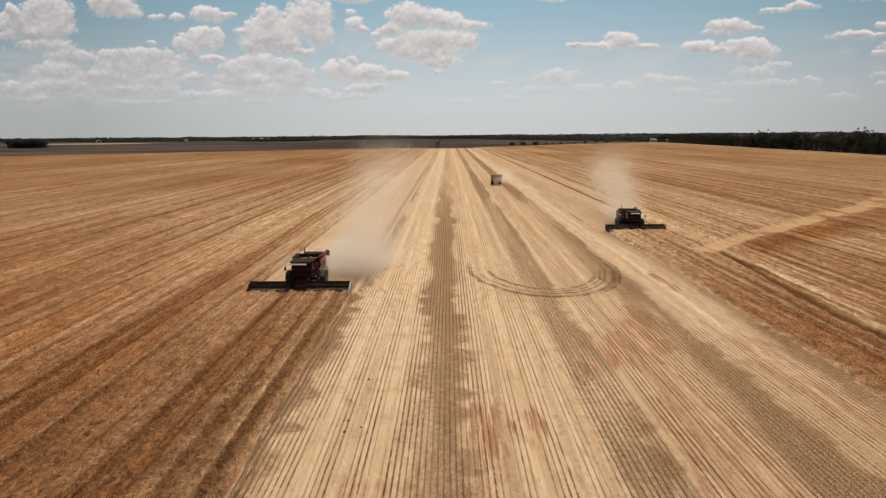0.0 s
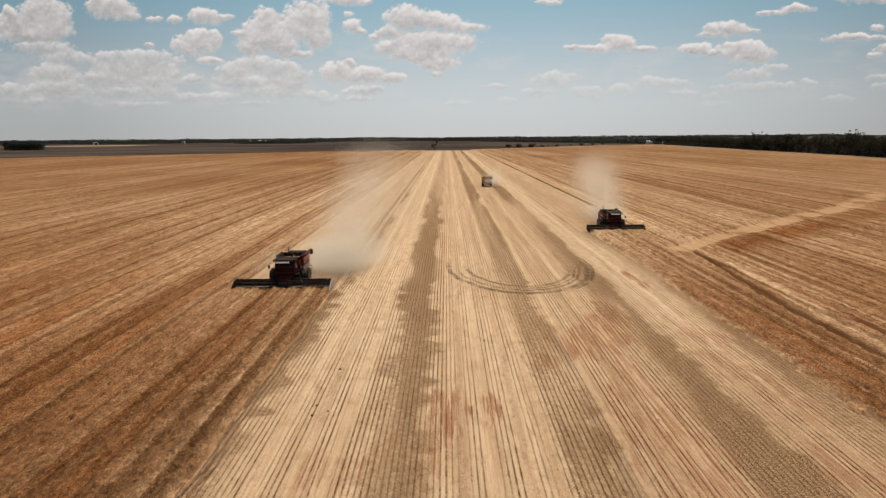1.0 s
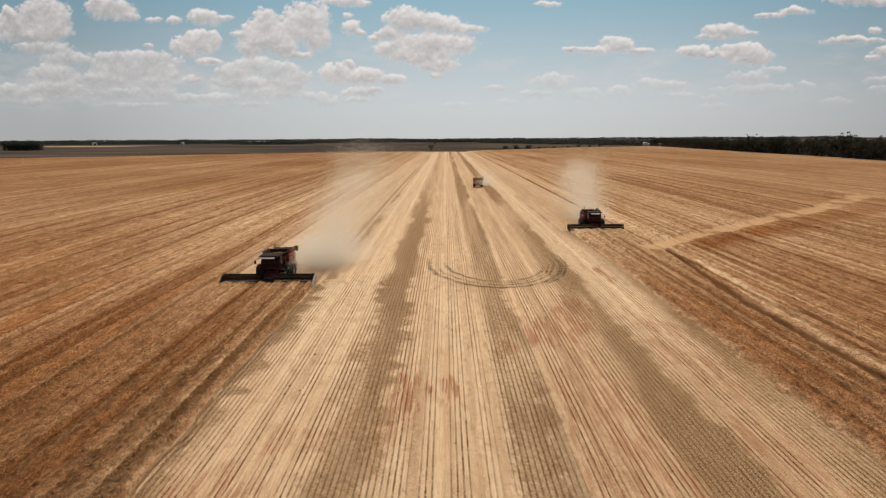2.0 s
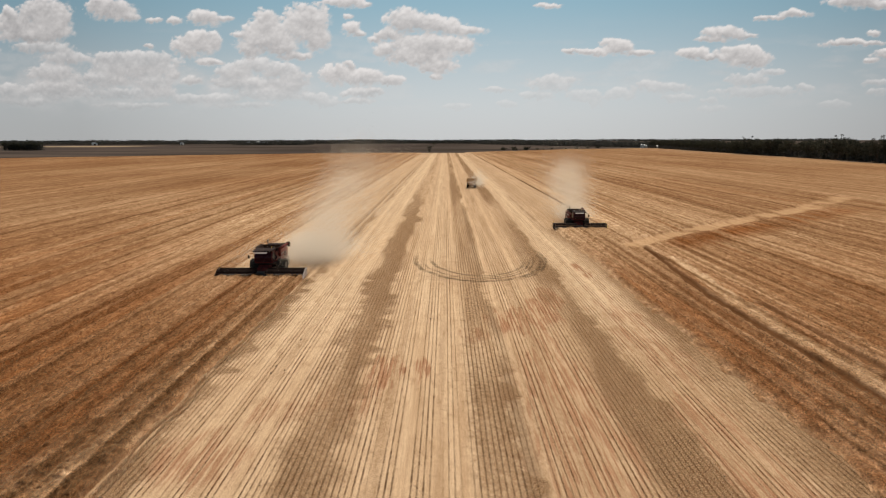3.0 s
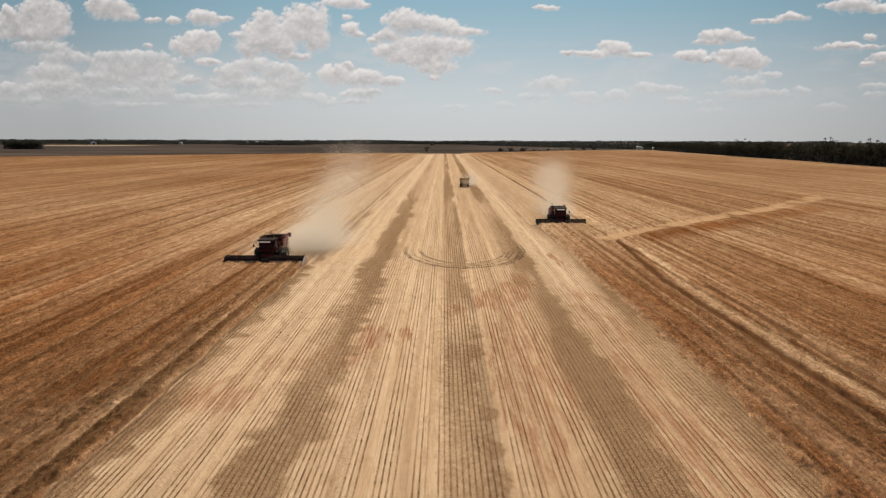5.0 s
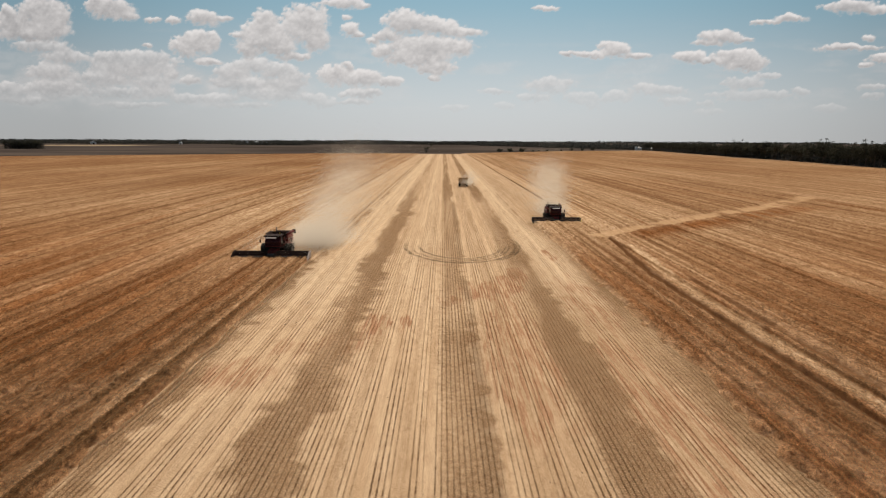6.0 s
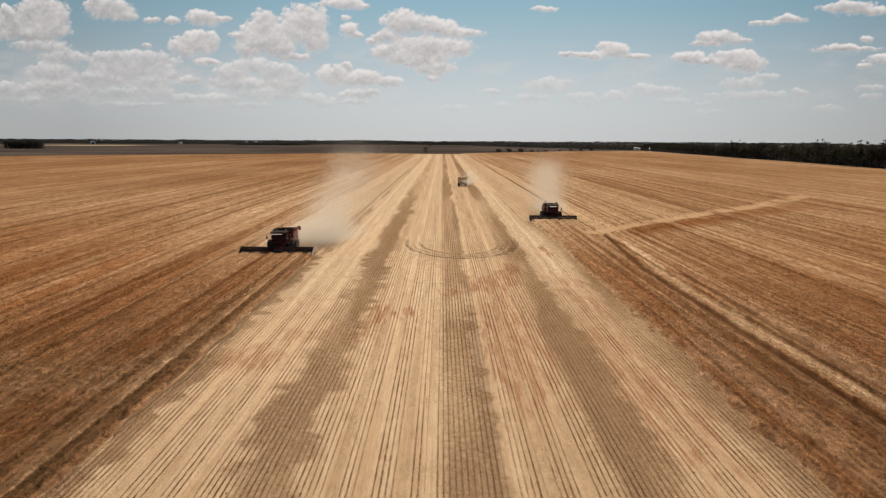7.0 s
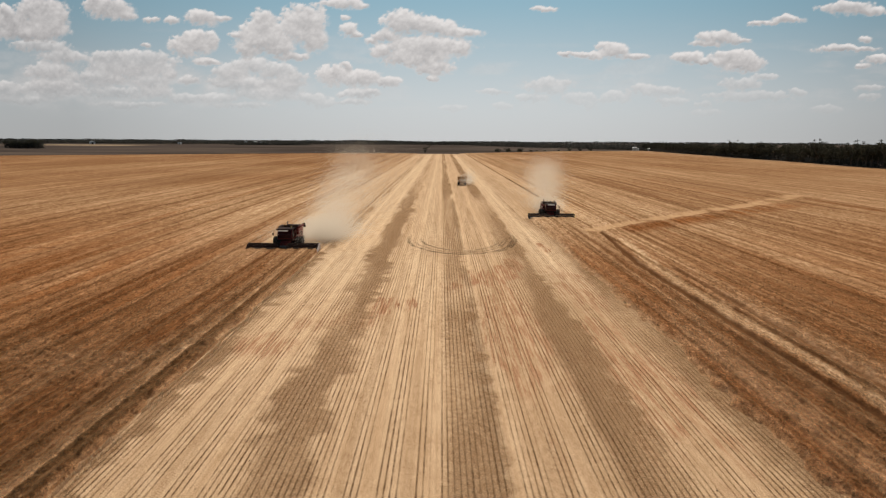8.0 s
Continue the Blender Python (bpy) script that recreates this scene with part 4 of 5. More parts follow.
def combine(name, label, width, paint, reel_mat, deck_mat, divider_mat):
    """A combine with its nose towards -y; the cutter bar lies over the origin."""
    top = new(name)
    top.empty_display_size = 1.0
    half = width / 2
    # body: engine and threshing housing with raked back
    bm = bmesh.new()
    bm_prism(bm, [(3.5, 1.25), (8.6, 1.35), (9.3, 1.9), (9.1, 2.9), (8.4, 3.15), (3.5, 3.1)], "x", -1.45, 1.45)
    bmesh.ops.bevel(bm, geom=list(bm.edges), offset=0.09, segments=2, affect="EDGES")
    body = part("body", bm, paint, top, "dusty painted side housing")
    for side in (-1, 1):
        bm = bmesh.new()
        bm_prism(bm, [(4.9, 1.15), (8.3, 1.25), (8.8, 1.9), (8.5, 2.75), (4.7, 2.8)], "x", side * 1.47, side * 1.56)
        panel = part("side_panel", bm, paint, body)
        bm = bmesh.new()
        for i in range(7):
            bm_box(bm, (side * 1.575, 7.25, 1.7 + i * 0.12), (0.04, 1.0, 0.05))
        part("louvre", bm, M_BLACK, panel)
        bm = bmesh.new()
        bm_box(bm, (side * 1.575, 6.0, 2.45), (0.02, 1.7, 0.24), None, 0.01)
        part("stripe", bm, M_PALE, panel, "pale decorated stripe")
    bm = bmesh.new()
    bm_box(bm, (0, 7.9, 3.28), (2.5, 1.7, 0.34), None, 0.08)
    part("engine_deck", bm, M_BLACK, body)
    bm = bmesh.new()
    bm_rod(bm, (-0.95, 7.2, 3.1), (-0.95, 7.2, 4.05), 0.085, 12)
    bm_rod(bm, (-0.95, 7.2, 4.05), (-0.95, 7.45, 4.25), 0.075, 12)
    part("exhaust", bm, M_GREY, body, smooth=True)
    bm = bmesh.new()
    bm_prism(bm, [(8.9, 1.0), (10.1, 0.75), (10.35, 1.25), (9.2, 2.1)], "x", -1.05, 1.05)
    part("straw_chopper", bm, M_BLACK, top)
    bm = bmesh.new()
    for side in (-1, 1):
        bm_box(bm, (side * 0.75, 5.9, 1.05), (0.22, 5.6, 0.35))
    bm_box(bm, (0, 4.05, 0.98), (4.2, 0.4, 0.42))
    bm_box(bm, (0, 8.4, 0.75), (2.9, 0.25, 0.25))
    part("chassis", bm, M_BLACK, top)
    # grain tank with flared lids
    bm = bmesh.new()
    lo = [(-1.3, 3.75), (1.3, 3.75), (1.3, 6.2), (-1.3, 6.2)]
    hi = [(-1.55, 3.45), (1.55, 3.45), (1.55, 6.5), (-1.55, 6.5)]
    for i in range(4):
        a, b, c, d = lo[i], lo[(i + 1) % 4], hi[(i + 1) % 4], hi[i]
        inn = 0.05
        v = [bm.verts.new(p) for p in ((*a, 3.05), (*b, 3.05), (*c, 3.62), (*d, 3.62))]
        w = [bm.verts.new((p.co.x * (1 - inn), 5.3 + (p.co.y - 5.3) * (1 - inn), p.co.z)) for p in v]
        for f in ((v[0], v[1], v[2], v[3]), (w[3], w[2], w[1], w[0]), (v[3], v[2], w[2], w[3])):
            bm.faces.new(f)
    bmesh.ops.recalc_face_normals(bm, faces=list(bm.faces))
    tank = part("grain_tank", bm, M_BLACK, top, "black flared grain tank sides")
    bm = bmesh.new()
    g = np.random.default_rng(8)
    bmesh.ops.create_grid(bm, x_segments=14, y_segments=14, size=1.0, matrix=Matrix.Translation((0, 5.0, 3.12)) @ Matrix.Diagonal((1.24, 1.15, 1, 1)))
    for v in bm.verts:
        v.co.z += 0.18 * math.exp(-(v.co.x ** 2 + (v.co.y - 5.0) ** 2) / 0.9) + float(g.normal(0, 0.012))
    part("grain_heap", bm, M_EARS_HEAP, tank, "heaped golden grain")
    for side in (-1, 1):
        bm = bmesh.new()
        bm_box(bm, (side * 1.60, 5.0, 3.66), (0.34, 2.9, 0.05), Matrix.Rotation(side * -0.30, 4, "Y"), 0.02)
        part("tank_lid", bm, M_BLACK, tank, "dark tank cover folded open")
    bm = bmesh.new()
    bm_rod(bm, (0.25, 4.6, 3.5), (0.25, 4.2, 3.98), 0.13, 12)
    part("filling_auger", bm, M_BLACK, tank)
    # cab
    bm = bmesh.new()
    bm_prism(bm, [(1.75, 1.75), (3.5, 1.75), (3.5, 3.42), (1.95, 3.42), (1.6, 2.6)], "x", -1.28, 1.28)
    bmesh.ops.bevel(bm, geom=list(bm.edges), offset=0.06, segments=2, affect="EDGES")
    cab = part("cab", bm, M_MAROON, top)
    bm = bmesh.new()
    bm_prism(bm, [(1.71, 1.95), (1.80, 1.95), (1.66, 2.6), (1.98, 3.34), (1.90, 3.34), (1.56, 2.6)], "x", -1.18, 1.18)
    part("windscreen", bm, M_GLASS, cab, "dark tinted windscreen")
    for side in (-1, 1):
        bm = bmesh.new()
        bm_prism(bm, [(1.85, 2.0), (3.3, 2.0), (3.3, 3.32), (2.1, 3.32), (1.75, 2.6)], "x", side * 1.29, side * 1.315)
        part("side_window", bm, M_GLASS, cab)
        bm = bmesh.new()
        bm_rod(bm, (side * 1.25, 1.75, 3.3), (side * 1.95, 1.45, 3.15), 0.025, 6)
        bm_rod(bm, (side * 1.95, 1.45, 3.15), (side * 1.95, 1.45, 2.65), 0.025, 6)
        mirror = part("mirror_arm", bm, M_BLACK, cab)
        bm = bmesh.new()
        bm_box(bm, (side * 1.97, 1.42, 2.75), (0.26, 0.08, 0.46), None, 0.03)
        part("mirror", bm, M_BLACK, mirror)
    bm = bmesh.new()
    bm_box(bm, (0, 2.45, 3.56), (2.85, 2.3, 0.22), None, 0.08)
    roof = part("roof", bm, M_BLACK, cab)
    bm = bmesh.new()
    bm_box(bm, (-0.1, 1.12, 3.38), (1.75, 0.34, 0.05), Matrix.Rotation(0.5, 4, "X"), 0.02)
    part("visor", bm, M_PALE, roof, "pale visor strip over the windscreen")
    for i in range(6):
        bm = bmesh.new()
        bm_rod(bm, (-1.1 + i * 0.44, 1.36, 3.55), (-1.1 + i * 0.44, 1.27, 3.55), 0.07, 12)
        part("work_lamp", bm, M_LENS, roof)
    bm = bmesh.new()
    bm_rod(bm, (0.8, 3.2, 3.6), (0.8, 3.2, 3.95), 0.05, 10)
    part("beacon", bm, M_YELLOW, roof)
    bm = bmesh.new()
    bm_rod(bm, (-0.7, 3.0, 3.6), (-0.7, 3.0, 4.5), 0.012, 5)
    part("aerial", bm, M_BLACK, roof)
    bm = bmesh.new()
    bm_box(bm, (0, 2.45, 1.66), (3.0, 2.0, 0.10), None, 0.02)
    deck = part("platform", bm, M_BLACK, top)
    for side in (-1, 1):
        bm = bmesh.new()
        for y in (1.5, 2.4, 3.3):
            bm_rod(bm, (side * 1.42, y, 1.7), (side * 1.42, y, 2.7), 0.02, 6)
        for z in (2.2, 2.7):
            bm_rod(bm, (side * 1.42, 1.5, z), (side * 1.42, 3.3, z), 0.02, 6)
        part("handrail", bm, M_BLACK, deck)
    bm = bmesh.new()
    for s in (0, 0.5):
        bm_rod(bm, (1.75, 2.5 + s, 0.5), (1.40, 2.5 + s, 1.68), 0.025, 6)
    for i in range(5):
        z = 0.55 + i * 0.25
        bm_box(bm, (1.75 - 0.295 * (z - 0.5), 2.75, z), (0.16, 0.5, 0.03))
    part("ladder", bm, M_BLACK, top)
    # wheels: front duals, steered back pair
    for side in (-1, 1):
        for x in (1.55, 2.28):
            one = new("wheel")
            one.parent = top
            wheel(one, side * x, 4.05, 0.98, 0.62, 18, M_GREY, side)
        one = new("wheel")
        one.parent = top
        wheel(one, side * 1.45, 8.4, 0.72, 0.55, 16, M_GREY, side)
    # feeder house
    bm = bmesh.new()
    bm_prism(bm, [(1.0, 0.45), (3.9, 1.25), (3.9, 1.95), (1.0, 1.25)], "x", -0.72, 0.72)
    bmesh.ops.bevel(bm, geom=list(bm.edges), offset=0.04, segments=1, affect="EDGES")
    part("feeder_house", bm, M_MAROON, top)
    # folded unloading auger with spout
    bm = bmesh.new()
    bm_rod(bm, (1.62, 4.3, 2.3), (1.62, 4.3, 3.35), 0.22, 14)
    bm_rod(bm, (1.62, 4.2, 3.42), (1.95, 7.3, 3.58), 0.20, 14)
    auger = part("unloading_auger", bm, M_MAROON, top, smooth=True)
    bm = bmesh.new()
    bm_rod(bm, (1.94, 7.2, 3.58), (2.0, 7.9, 3.60), 0.28, 14, 0.24)
    bm_rod(bm, (2.0, 7.8, 3.62), (2.0, 8.05, 3.1), 0.26, 14, 0.2)
    part("spout", bm, M_BLACK, auger)
    # draper header
    head = new("header")
    head.parent = top
    bm = bmesh.new()
    bm_prism(bm, [(1.05, 0.30), (1.30, 0.30), (1.30, 1.08), (1.12, 1.12), (1.05, 0.95)], "x", -half + 0.1, half - 0.1)
    part("back_sheet", bm, M_BLACK, head)
    bm = bmesh.new()
    bm_box(bm, (0, 1.28, 1.12), (width - 0.2, 0.2, 0.18), None, 0.04)
    bm_box(bm, (0, 1.34, 0.42), (width - 0.2, 0.18, 0.18), None, 0.03)
    for i in range(9):
        bm_box(bm, (-half + 0.4 + i * (width - 0.8) / 8, 1.36, 0.8), (0.1, 0.1, 0.8))
    part("header_beam", bm, M_BLACK, head)
    for x0, x1 in ((-half + 0.15, -0.75), (0.75, half - 0.15)):
        bm = bmesh.new()
        bm_box(bm, ((x0 + x1) / 2, 0.55, 0.34), (x1 - x0, 1.0, 0.07), Matrix.Rotation(0.18, 4, "X"))
        for i in range(int((x1 - x0) / 0.45)):
            bm_box(bm, (x0 + 0.2 + i * 0.45, 0.55, 0.385), (0.04, 0.98, 0.02), Matrix.Rotation(0.18, 4, "X"))
        part("draper_belt", bm, deck_mat, head)
        reel(head, x0, x1, reel_mat)
    bm = bmesh.new()
    bm_box(bm, (0, 0.6, 0.33), (1.4, 1.0, 0.08), None, 0.02)
    bm_rod(bm, (-0.7, 0.85, 0.62), (0.7, 0.85, 0.62), 0.2, 12)
    part("feed_drum", bm, M_GREY, head)
    bm = bmesh.new()
    bm_box(bm, (0, 0.0, 0.20), (width - 0.2, 0.16, 0.05), None, 0.01)
    for i in range(int(width / 0.15)):
        x = -half + 0.15 + i * 0.15
        bm_rod(bm, (x, 0.0, 0.2), (x, -0.16, 0.18), 0.022, 5, 0.006)
    part("cutter_bar", bm, M_GREY, head)
    for side in (-1, 1):
        bm = bmesh.new()
        bm_prism(bm, [(1.4, 0.22), (1.4, 1.28), (0.6, 1.15), (-0.25, 0.70), (-1.15, 0.10), (0.2, 0.12)], "x", side * half - 0.10, side * half + 0.10)
        bmesh.ops.bevel(bm, geom=list(bm.edges), offset=0.03, segments=1, affect="EDGES")
        part("crop_divider", bm, divider_mat if side > 0 else M_BLACK, head)
        bm = bmesh.new()
        bm_rod(bm, (side * (half - 0.12), 1.2, 1.28), (side * (half - 0.12), -0.3, 1.10), 0.05, 8)
        part("reel_arm", bm, M_BLACK, head)
        bm = bmesh.new()
        bm_rod(bm, (side * (half - 0.05), 1.3, 1.2), (side * (half - 0.05), 1.3, 1.55), 0.02, 6)
        bm_box(bm, (side * (half - 0.05), 1.28, 1.55), (0.12, 0.04, 0.16), None, 0.01)
        part("marker_lamp", bm, M_YELLOW, head)
    bm = bmesh.new()
    bm_rod(bm, (0, 1.2, 1.30), (0, -0.3, 1.10), 0.06, 8)
    part("reel_arm", bm, M_BLACK, head)
    return tagged(top, label, "combine harvester", "harvesters at work")


def heap_material():
    m, n = material("grain")
    co = n.add("ShaderNodeTexCoord").outputs["Object"]
    fine = n.noise(co, 40.0, 3.0)
    finish(n, n.mix(n.range(fine, 0.3, 0.7), (0.30, 0.17, 0.06), (0.48, 0.30, 0.13)), 0.8, fine, 0.4, 0.02)
    return m


M_EARS_HEAP = heap_material()
one = combine("combine_harvester", "dark red combine harvester with a wide black header cutting wheat", 12.4, M_RED, M_BLACK, M_CANVAS, M_PALE)
one.matrix_world = pose(-18.35, HEADER_L, 0)
two = combine("combine_harvester", "dark combine harvester with a dusty brown reel cutting the far strip", 11.4, M_MAROON, M_REEL, M_CANVAS, M_YELLOW)
two.matrix_world = pose(36.85, HEADER_R, 0)


def chaser_bin(x, y, turn):
    """A grain cart seen from behind: sloped hopper, drawbar, auger, two wheels."""
    top = new("grain_cart")
    bm = bmesh.new()
    lo = [(-0.9, 1.2), (0.9, 1.2), (0.9, 3.6), (-0.9, 3.6)]
    hi = [(-1.8, 0.0), (1.8, 0.0), (1.8, 5.2), (-1.8, 5.2)]
    rings = [[bm.verts.new((*p, 0.8)) for p in lo], [bm.verts.new((*p, 2.1)) for p in hi], [bm.verts.new((*p, 3.5)) for p in hi]]
    inner = [bm.verts.new((p[0] * 0.95, 2.6 + (p[1] - 2.6) * 0.96, 3.5)) for p in hi]
    floor_ring = [bm.verts.new((p[0] * 0.9, 2.6 + (p[1] - 2.6) * 0.9, 2.3)) for p in hi]
    rings += [inner, floor_ring]
    bm.faces.new(rings[0])
    for a, b in zip(rings, rings[1:]):
        for i in range(4):
            bm.faces.new((a[i], a[(i + 1) % 4], b[(i + 1) % 4], b[i]))
    bm.faces.new(floor_ring)
    bmesh.ops.recalc_face_normals(bm, faces=list(bm.faces))
    part("hopper", bm, M_CART, top)
    ribs = [(side * 1.84, 0.3 + i * 0.92) for side in (-1, 1) for i in range(6)] + [(-1.35 + i * 0.9, -0.04) for i in range(4)]
    for rx_, ry_ in ribs:
        bm = bmesh.new()
        bm_box(bm, (rx_, ry_, 2.8), (0.08, 0.08, 1.4))
        part("rib", bm, M_CART, top)
    bm = bmesh.new()
    bm_box(bm, (0, 2.6, 0.85), (2.4, 0.3, 0.3))
    bm_rod(bm, (0, 3.4, 0.8), (0, 7.2, 0.6), 0.12, 8)
    part("drawbar", bm, M_BLACK, top)
    bm = bmesh.new()
    bm_rod(bm, (1.5, 4.9, 1.2), (1.75, 0.2, 4.0), 0.2, 12)
    part("unloading_auger", bm, M_CART, top)
    for side in (-1, 1):
        one = new("wheel")
        one.parent = top
        wheel(one, side * 1.5, 2.6, 0.85, 0.75, 16, M_GREY, side)
    top.matrix_world = pose(x, y, 0, 0, 0, turn)
    return tagged(top, "brown dusty grain cart towed over the stubble", "grain cart")


def tractor(x, y, turn):
    top = new("tractor")
    bm = bmesh.new()
    bm_prism(bm, [(2.0, 1.0), (5.0, 0.95), (5.1, 1.9), (2.0, 2.05)], "x", -0.5, 0.5)
    bmesh.ops.bevel(bm, geom=list(bm.edges), offset=0.07, segments=2, affect="EDGES")
    part("bonnet", bm, M_RED, top)
    bm = bmesh.new()
    bm_prism(bm, [(0.1, 1.3), (1.9, 1.3), (1.75, 2.95), (0.35, 2.95)], "x", -0.8, 0.8)
    cab = part("cab", bm, M_GLASS, top)
    bm = bmesh.new()
    bm_box(bm, (0, 1.05, 3.04), (1.8, 1.75, 0.18), None, 0.06)
    part("roof", bm, M_RED, cab)
    bm = bmesh.new()
    bm_rod(bm, (0.7, 2.2, 1.9), (0.7, 2.2, 3.1), 0.07, 10)
    part("exhaust", bm, M_GREY, top)
    bm = bmesh.new()
    bm_box(bm, (0, 2.3, 0.85), (0.7, 4.2, 0.4))
    part("chassis", bm, M_BLACK, top)
    for side in (-1, 1):
        for px_, py_, r_, w_ in ((1.15, 0.9, 0.98, 0.6), (1.05, 4.3, 0.75, 0.5)):
            one = new("wheel")
            one.parent = top
            wheel(one, side * px_, py_, r_, w_, 16, M_GREY, side)
    top.matrix_world = pose(x, y, 0, 0, 0, turn)
    return tagged(top, "dark red tractor towing the grain cart", "tractor")


chaser_bin(18.2, 212, 0)
tractor(18.2, 219, 0)

# ---- dust ----


def dust_material(name, a, b, see):
    m, n = material(name)
    co = n.add("ShaderNodeTexCoord").outputs["Object"]
    colour = n.mix(n.noise(co, 0.3, 3.0), a, b)
    up = n.vec("ADD", SUN_WAY, (0, 0, 0))
    lit = n.add("ShaderNodeMixShader", {0: 0.35, 1: n.add("ShaderNodeBsdfDiffuse", {0: colour, "Normal": up}).outputs[0], 2: n.add("ShaderNodeBsdfTranslucent", {0: colour}).outputs[0]}).outputs[0]
    clear = n.add("ShaderNodeBsdfTransparent").outputs[0]
    n.add("ShaderNodeOutputMaterial", {0: n.add("ShaderNodeMixShader", {0: see, 1: clear, 2: lit}).outputs[0]})
    return m


M_DUST = dust_material("straw_dust", (0.84, 0.73, 0.595), (0.91, 0.81, 0.68), 0.6)


def dust(label, path, count, size, seed, puffs=70, fade=2.2):
    """Dust flecks in drifting puffs; path(s) gives centre, spread across and spread in height for s from 0 to 1."""
    g = np.random.default_rng(seed)
    s = g.random(puffs) ** fade
    c, across, tall = path(s)
    c = c + np.stack([g.normal(0, 0.75, puffs) * across, g.normal(0, 1.5, puffs), g.normal(0, 0.6, puffs) * tall], -1)
    pick = g.integers(0, puffs, count)
    p = c[pick] + g.normal(0, 1, (count, 3)) * np.stack([across[pick] * 0.6, 1.0 + across[pick] * 0.6, tall[pick] * 0.55], -1)
    p[:, 2] = np.abs(p[:, 2]) + 0.05
    tri = g.normal(0, 1, (count, 3, 3))
    tri = tri / np.linalg.norm(tri, axis=2, keepdims=True) * size * g.uniform(0.5, 1.3, (count, 1, 1))
    ob = slivers("dust_plume", p[:, None, :] + tri, M_DUST)
    return tagged(ob, label, "dust", "dust plumes", "stuff")


def plume(x0, y0, dx, length, rise, w0, w1, h1):
    def path(s):
        c = np.stack([x0 + dx * s, y0 + length * s, 1.4 + rise * s ** 0.8], -1)
        return c, w0 + (w1 - w0) * s, 0.9 + h1 * s
    return path


dust("pale straw dust trailing behind the harvester", plume(-14.0, 76.5, 1.0, 58, 14.0, 2.4, 4.6, 2.6), 370000, 0.054, 11, 380, 2.8)
dust("low straw dust spilling over the cut strip", plume(-12.5, 75.5, 3.5, 10, 0.8, 2.6, 2.6, 1.0), 80000, 0.045, 17, 90, 1.0)
dust("thin straw dust hanging over the cut strip", plume(-12.0, 110, 0.0, 120, 10.0, 3.5, 7.5, 4.5), 70000, 0.044, 16, 240, 1.0)
dust("pale straw dust blowing past the harvester's flank", plume(-21.5, 72, -0.8, 5, 0.4, 1.2, 1.8, 0.6), 9000, 0.045, 15, 20, 1.2)
dust("pale straw dust rising behind the harvester", plume(37.3, 118.5, 3.5, 28, 11.0, 2.2, 3.8, 2.6), 185000, 0.059, 12, 300, 1.6)
dust("dust hanging round the grain cart", plume(19.6, 210, 1.5, 10, 2.4, 1.6, 2.2, 1.2), 16000, 0.09, 13, 30, 1.2)

# ---- tracks and clods ----


def track_material():
    m, n = material("crushed_earth")
    co = n.add("ShaderNodeTexCoord").outputs["Object"]
    fine, big = n.noise(co, 6.0, 4.0, 0.7), n.noise(co, 0.6, 4.0)
    c = n.mix(n.range(fine, 0.35, 0.7), (0.085, 0.055, 0.030), (0.22, 0.145, 0.08))
    earth = n.add("ShaderNodeBsdfDiffuse", {0: c}).outputs[0]
    cover = n.math("MULTIPLY", n.range(n.math("ADD", n.math("MULTIPLY", fine, 0.6), n.math("MULTIPLY", big, 0.6)), 0.42, 0.74, 0.0, 0.58), n.math("SUBTRACT", 1.0, n.range(n.attr("rim"), 0.4, 1.0)))
    n.add("ShaderNodeOutputMaterial", {0: n.add("ShaderNodeMixShader", {0: cover, 1: n.add("ShaderNodeBsdfTransparent").outputs[0], 2: earth}).outputs[0]})
    return m


M_TRACK = track_material()


def wheel_track(cx, cy, rx, ry, a0, a1, wide, label):
    """A worn wheel track along an arc of an ellipse, pressed in with a low rim on both sides."""
    a = np.radians(np.linspace(a0, a1, 160))[:, None]
    o = np.linspace(-1, 1, 7)[None, :]
    wob = (vnoise(a * 14, a * 0, 81) - 0.5) * 0.35
    X = cx + (rx + o * wide / 2 + wob) * np.cos(a)
    Y = cy + (ry + o * wide / 2 + wob) * np.sin(a)
    ends = np.minimum(1, np.minimum(np.arange(160), 159 - np.arange(160)) / 30.0)[:, None]
    ob = sheet("wheel_track", X, Y, 0.045 + 0.015 * np.abs(o) + 0 * X, M_TRACK, {"rim": np.maximum(np.abs(o) + 0 * X, 1 - ends)})
    return tagged(ob, label, "wheel track", "turning tracks", "structure")


for rx_, ry_, wide_, a0_, a1_ in ((10.2, 15.8, 1.1, 165, 378), (9.0, 14.4, 0.6, 190, 366), (7.6, 12.6, 0.9, 176, 350), (10.9, 16.6, 0.6, 300, 384), (8.4, 13.5, 0.5, 265, 356)):
    wheel_track(13.0, 79.6, rx_, ry_, a0_, a1_, wide_, "dark curved wheel track pressed into the stubble")


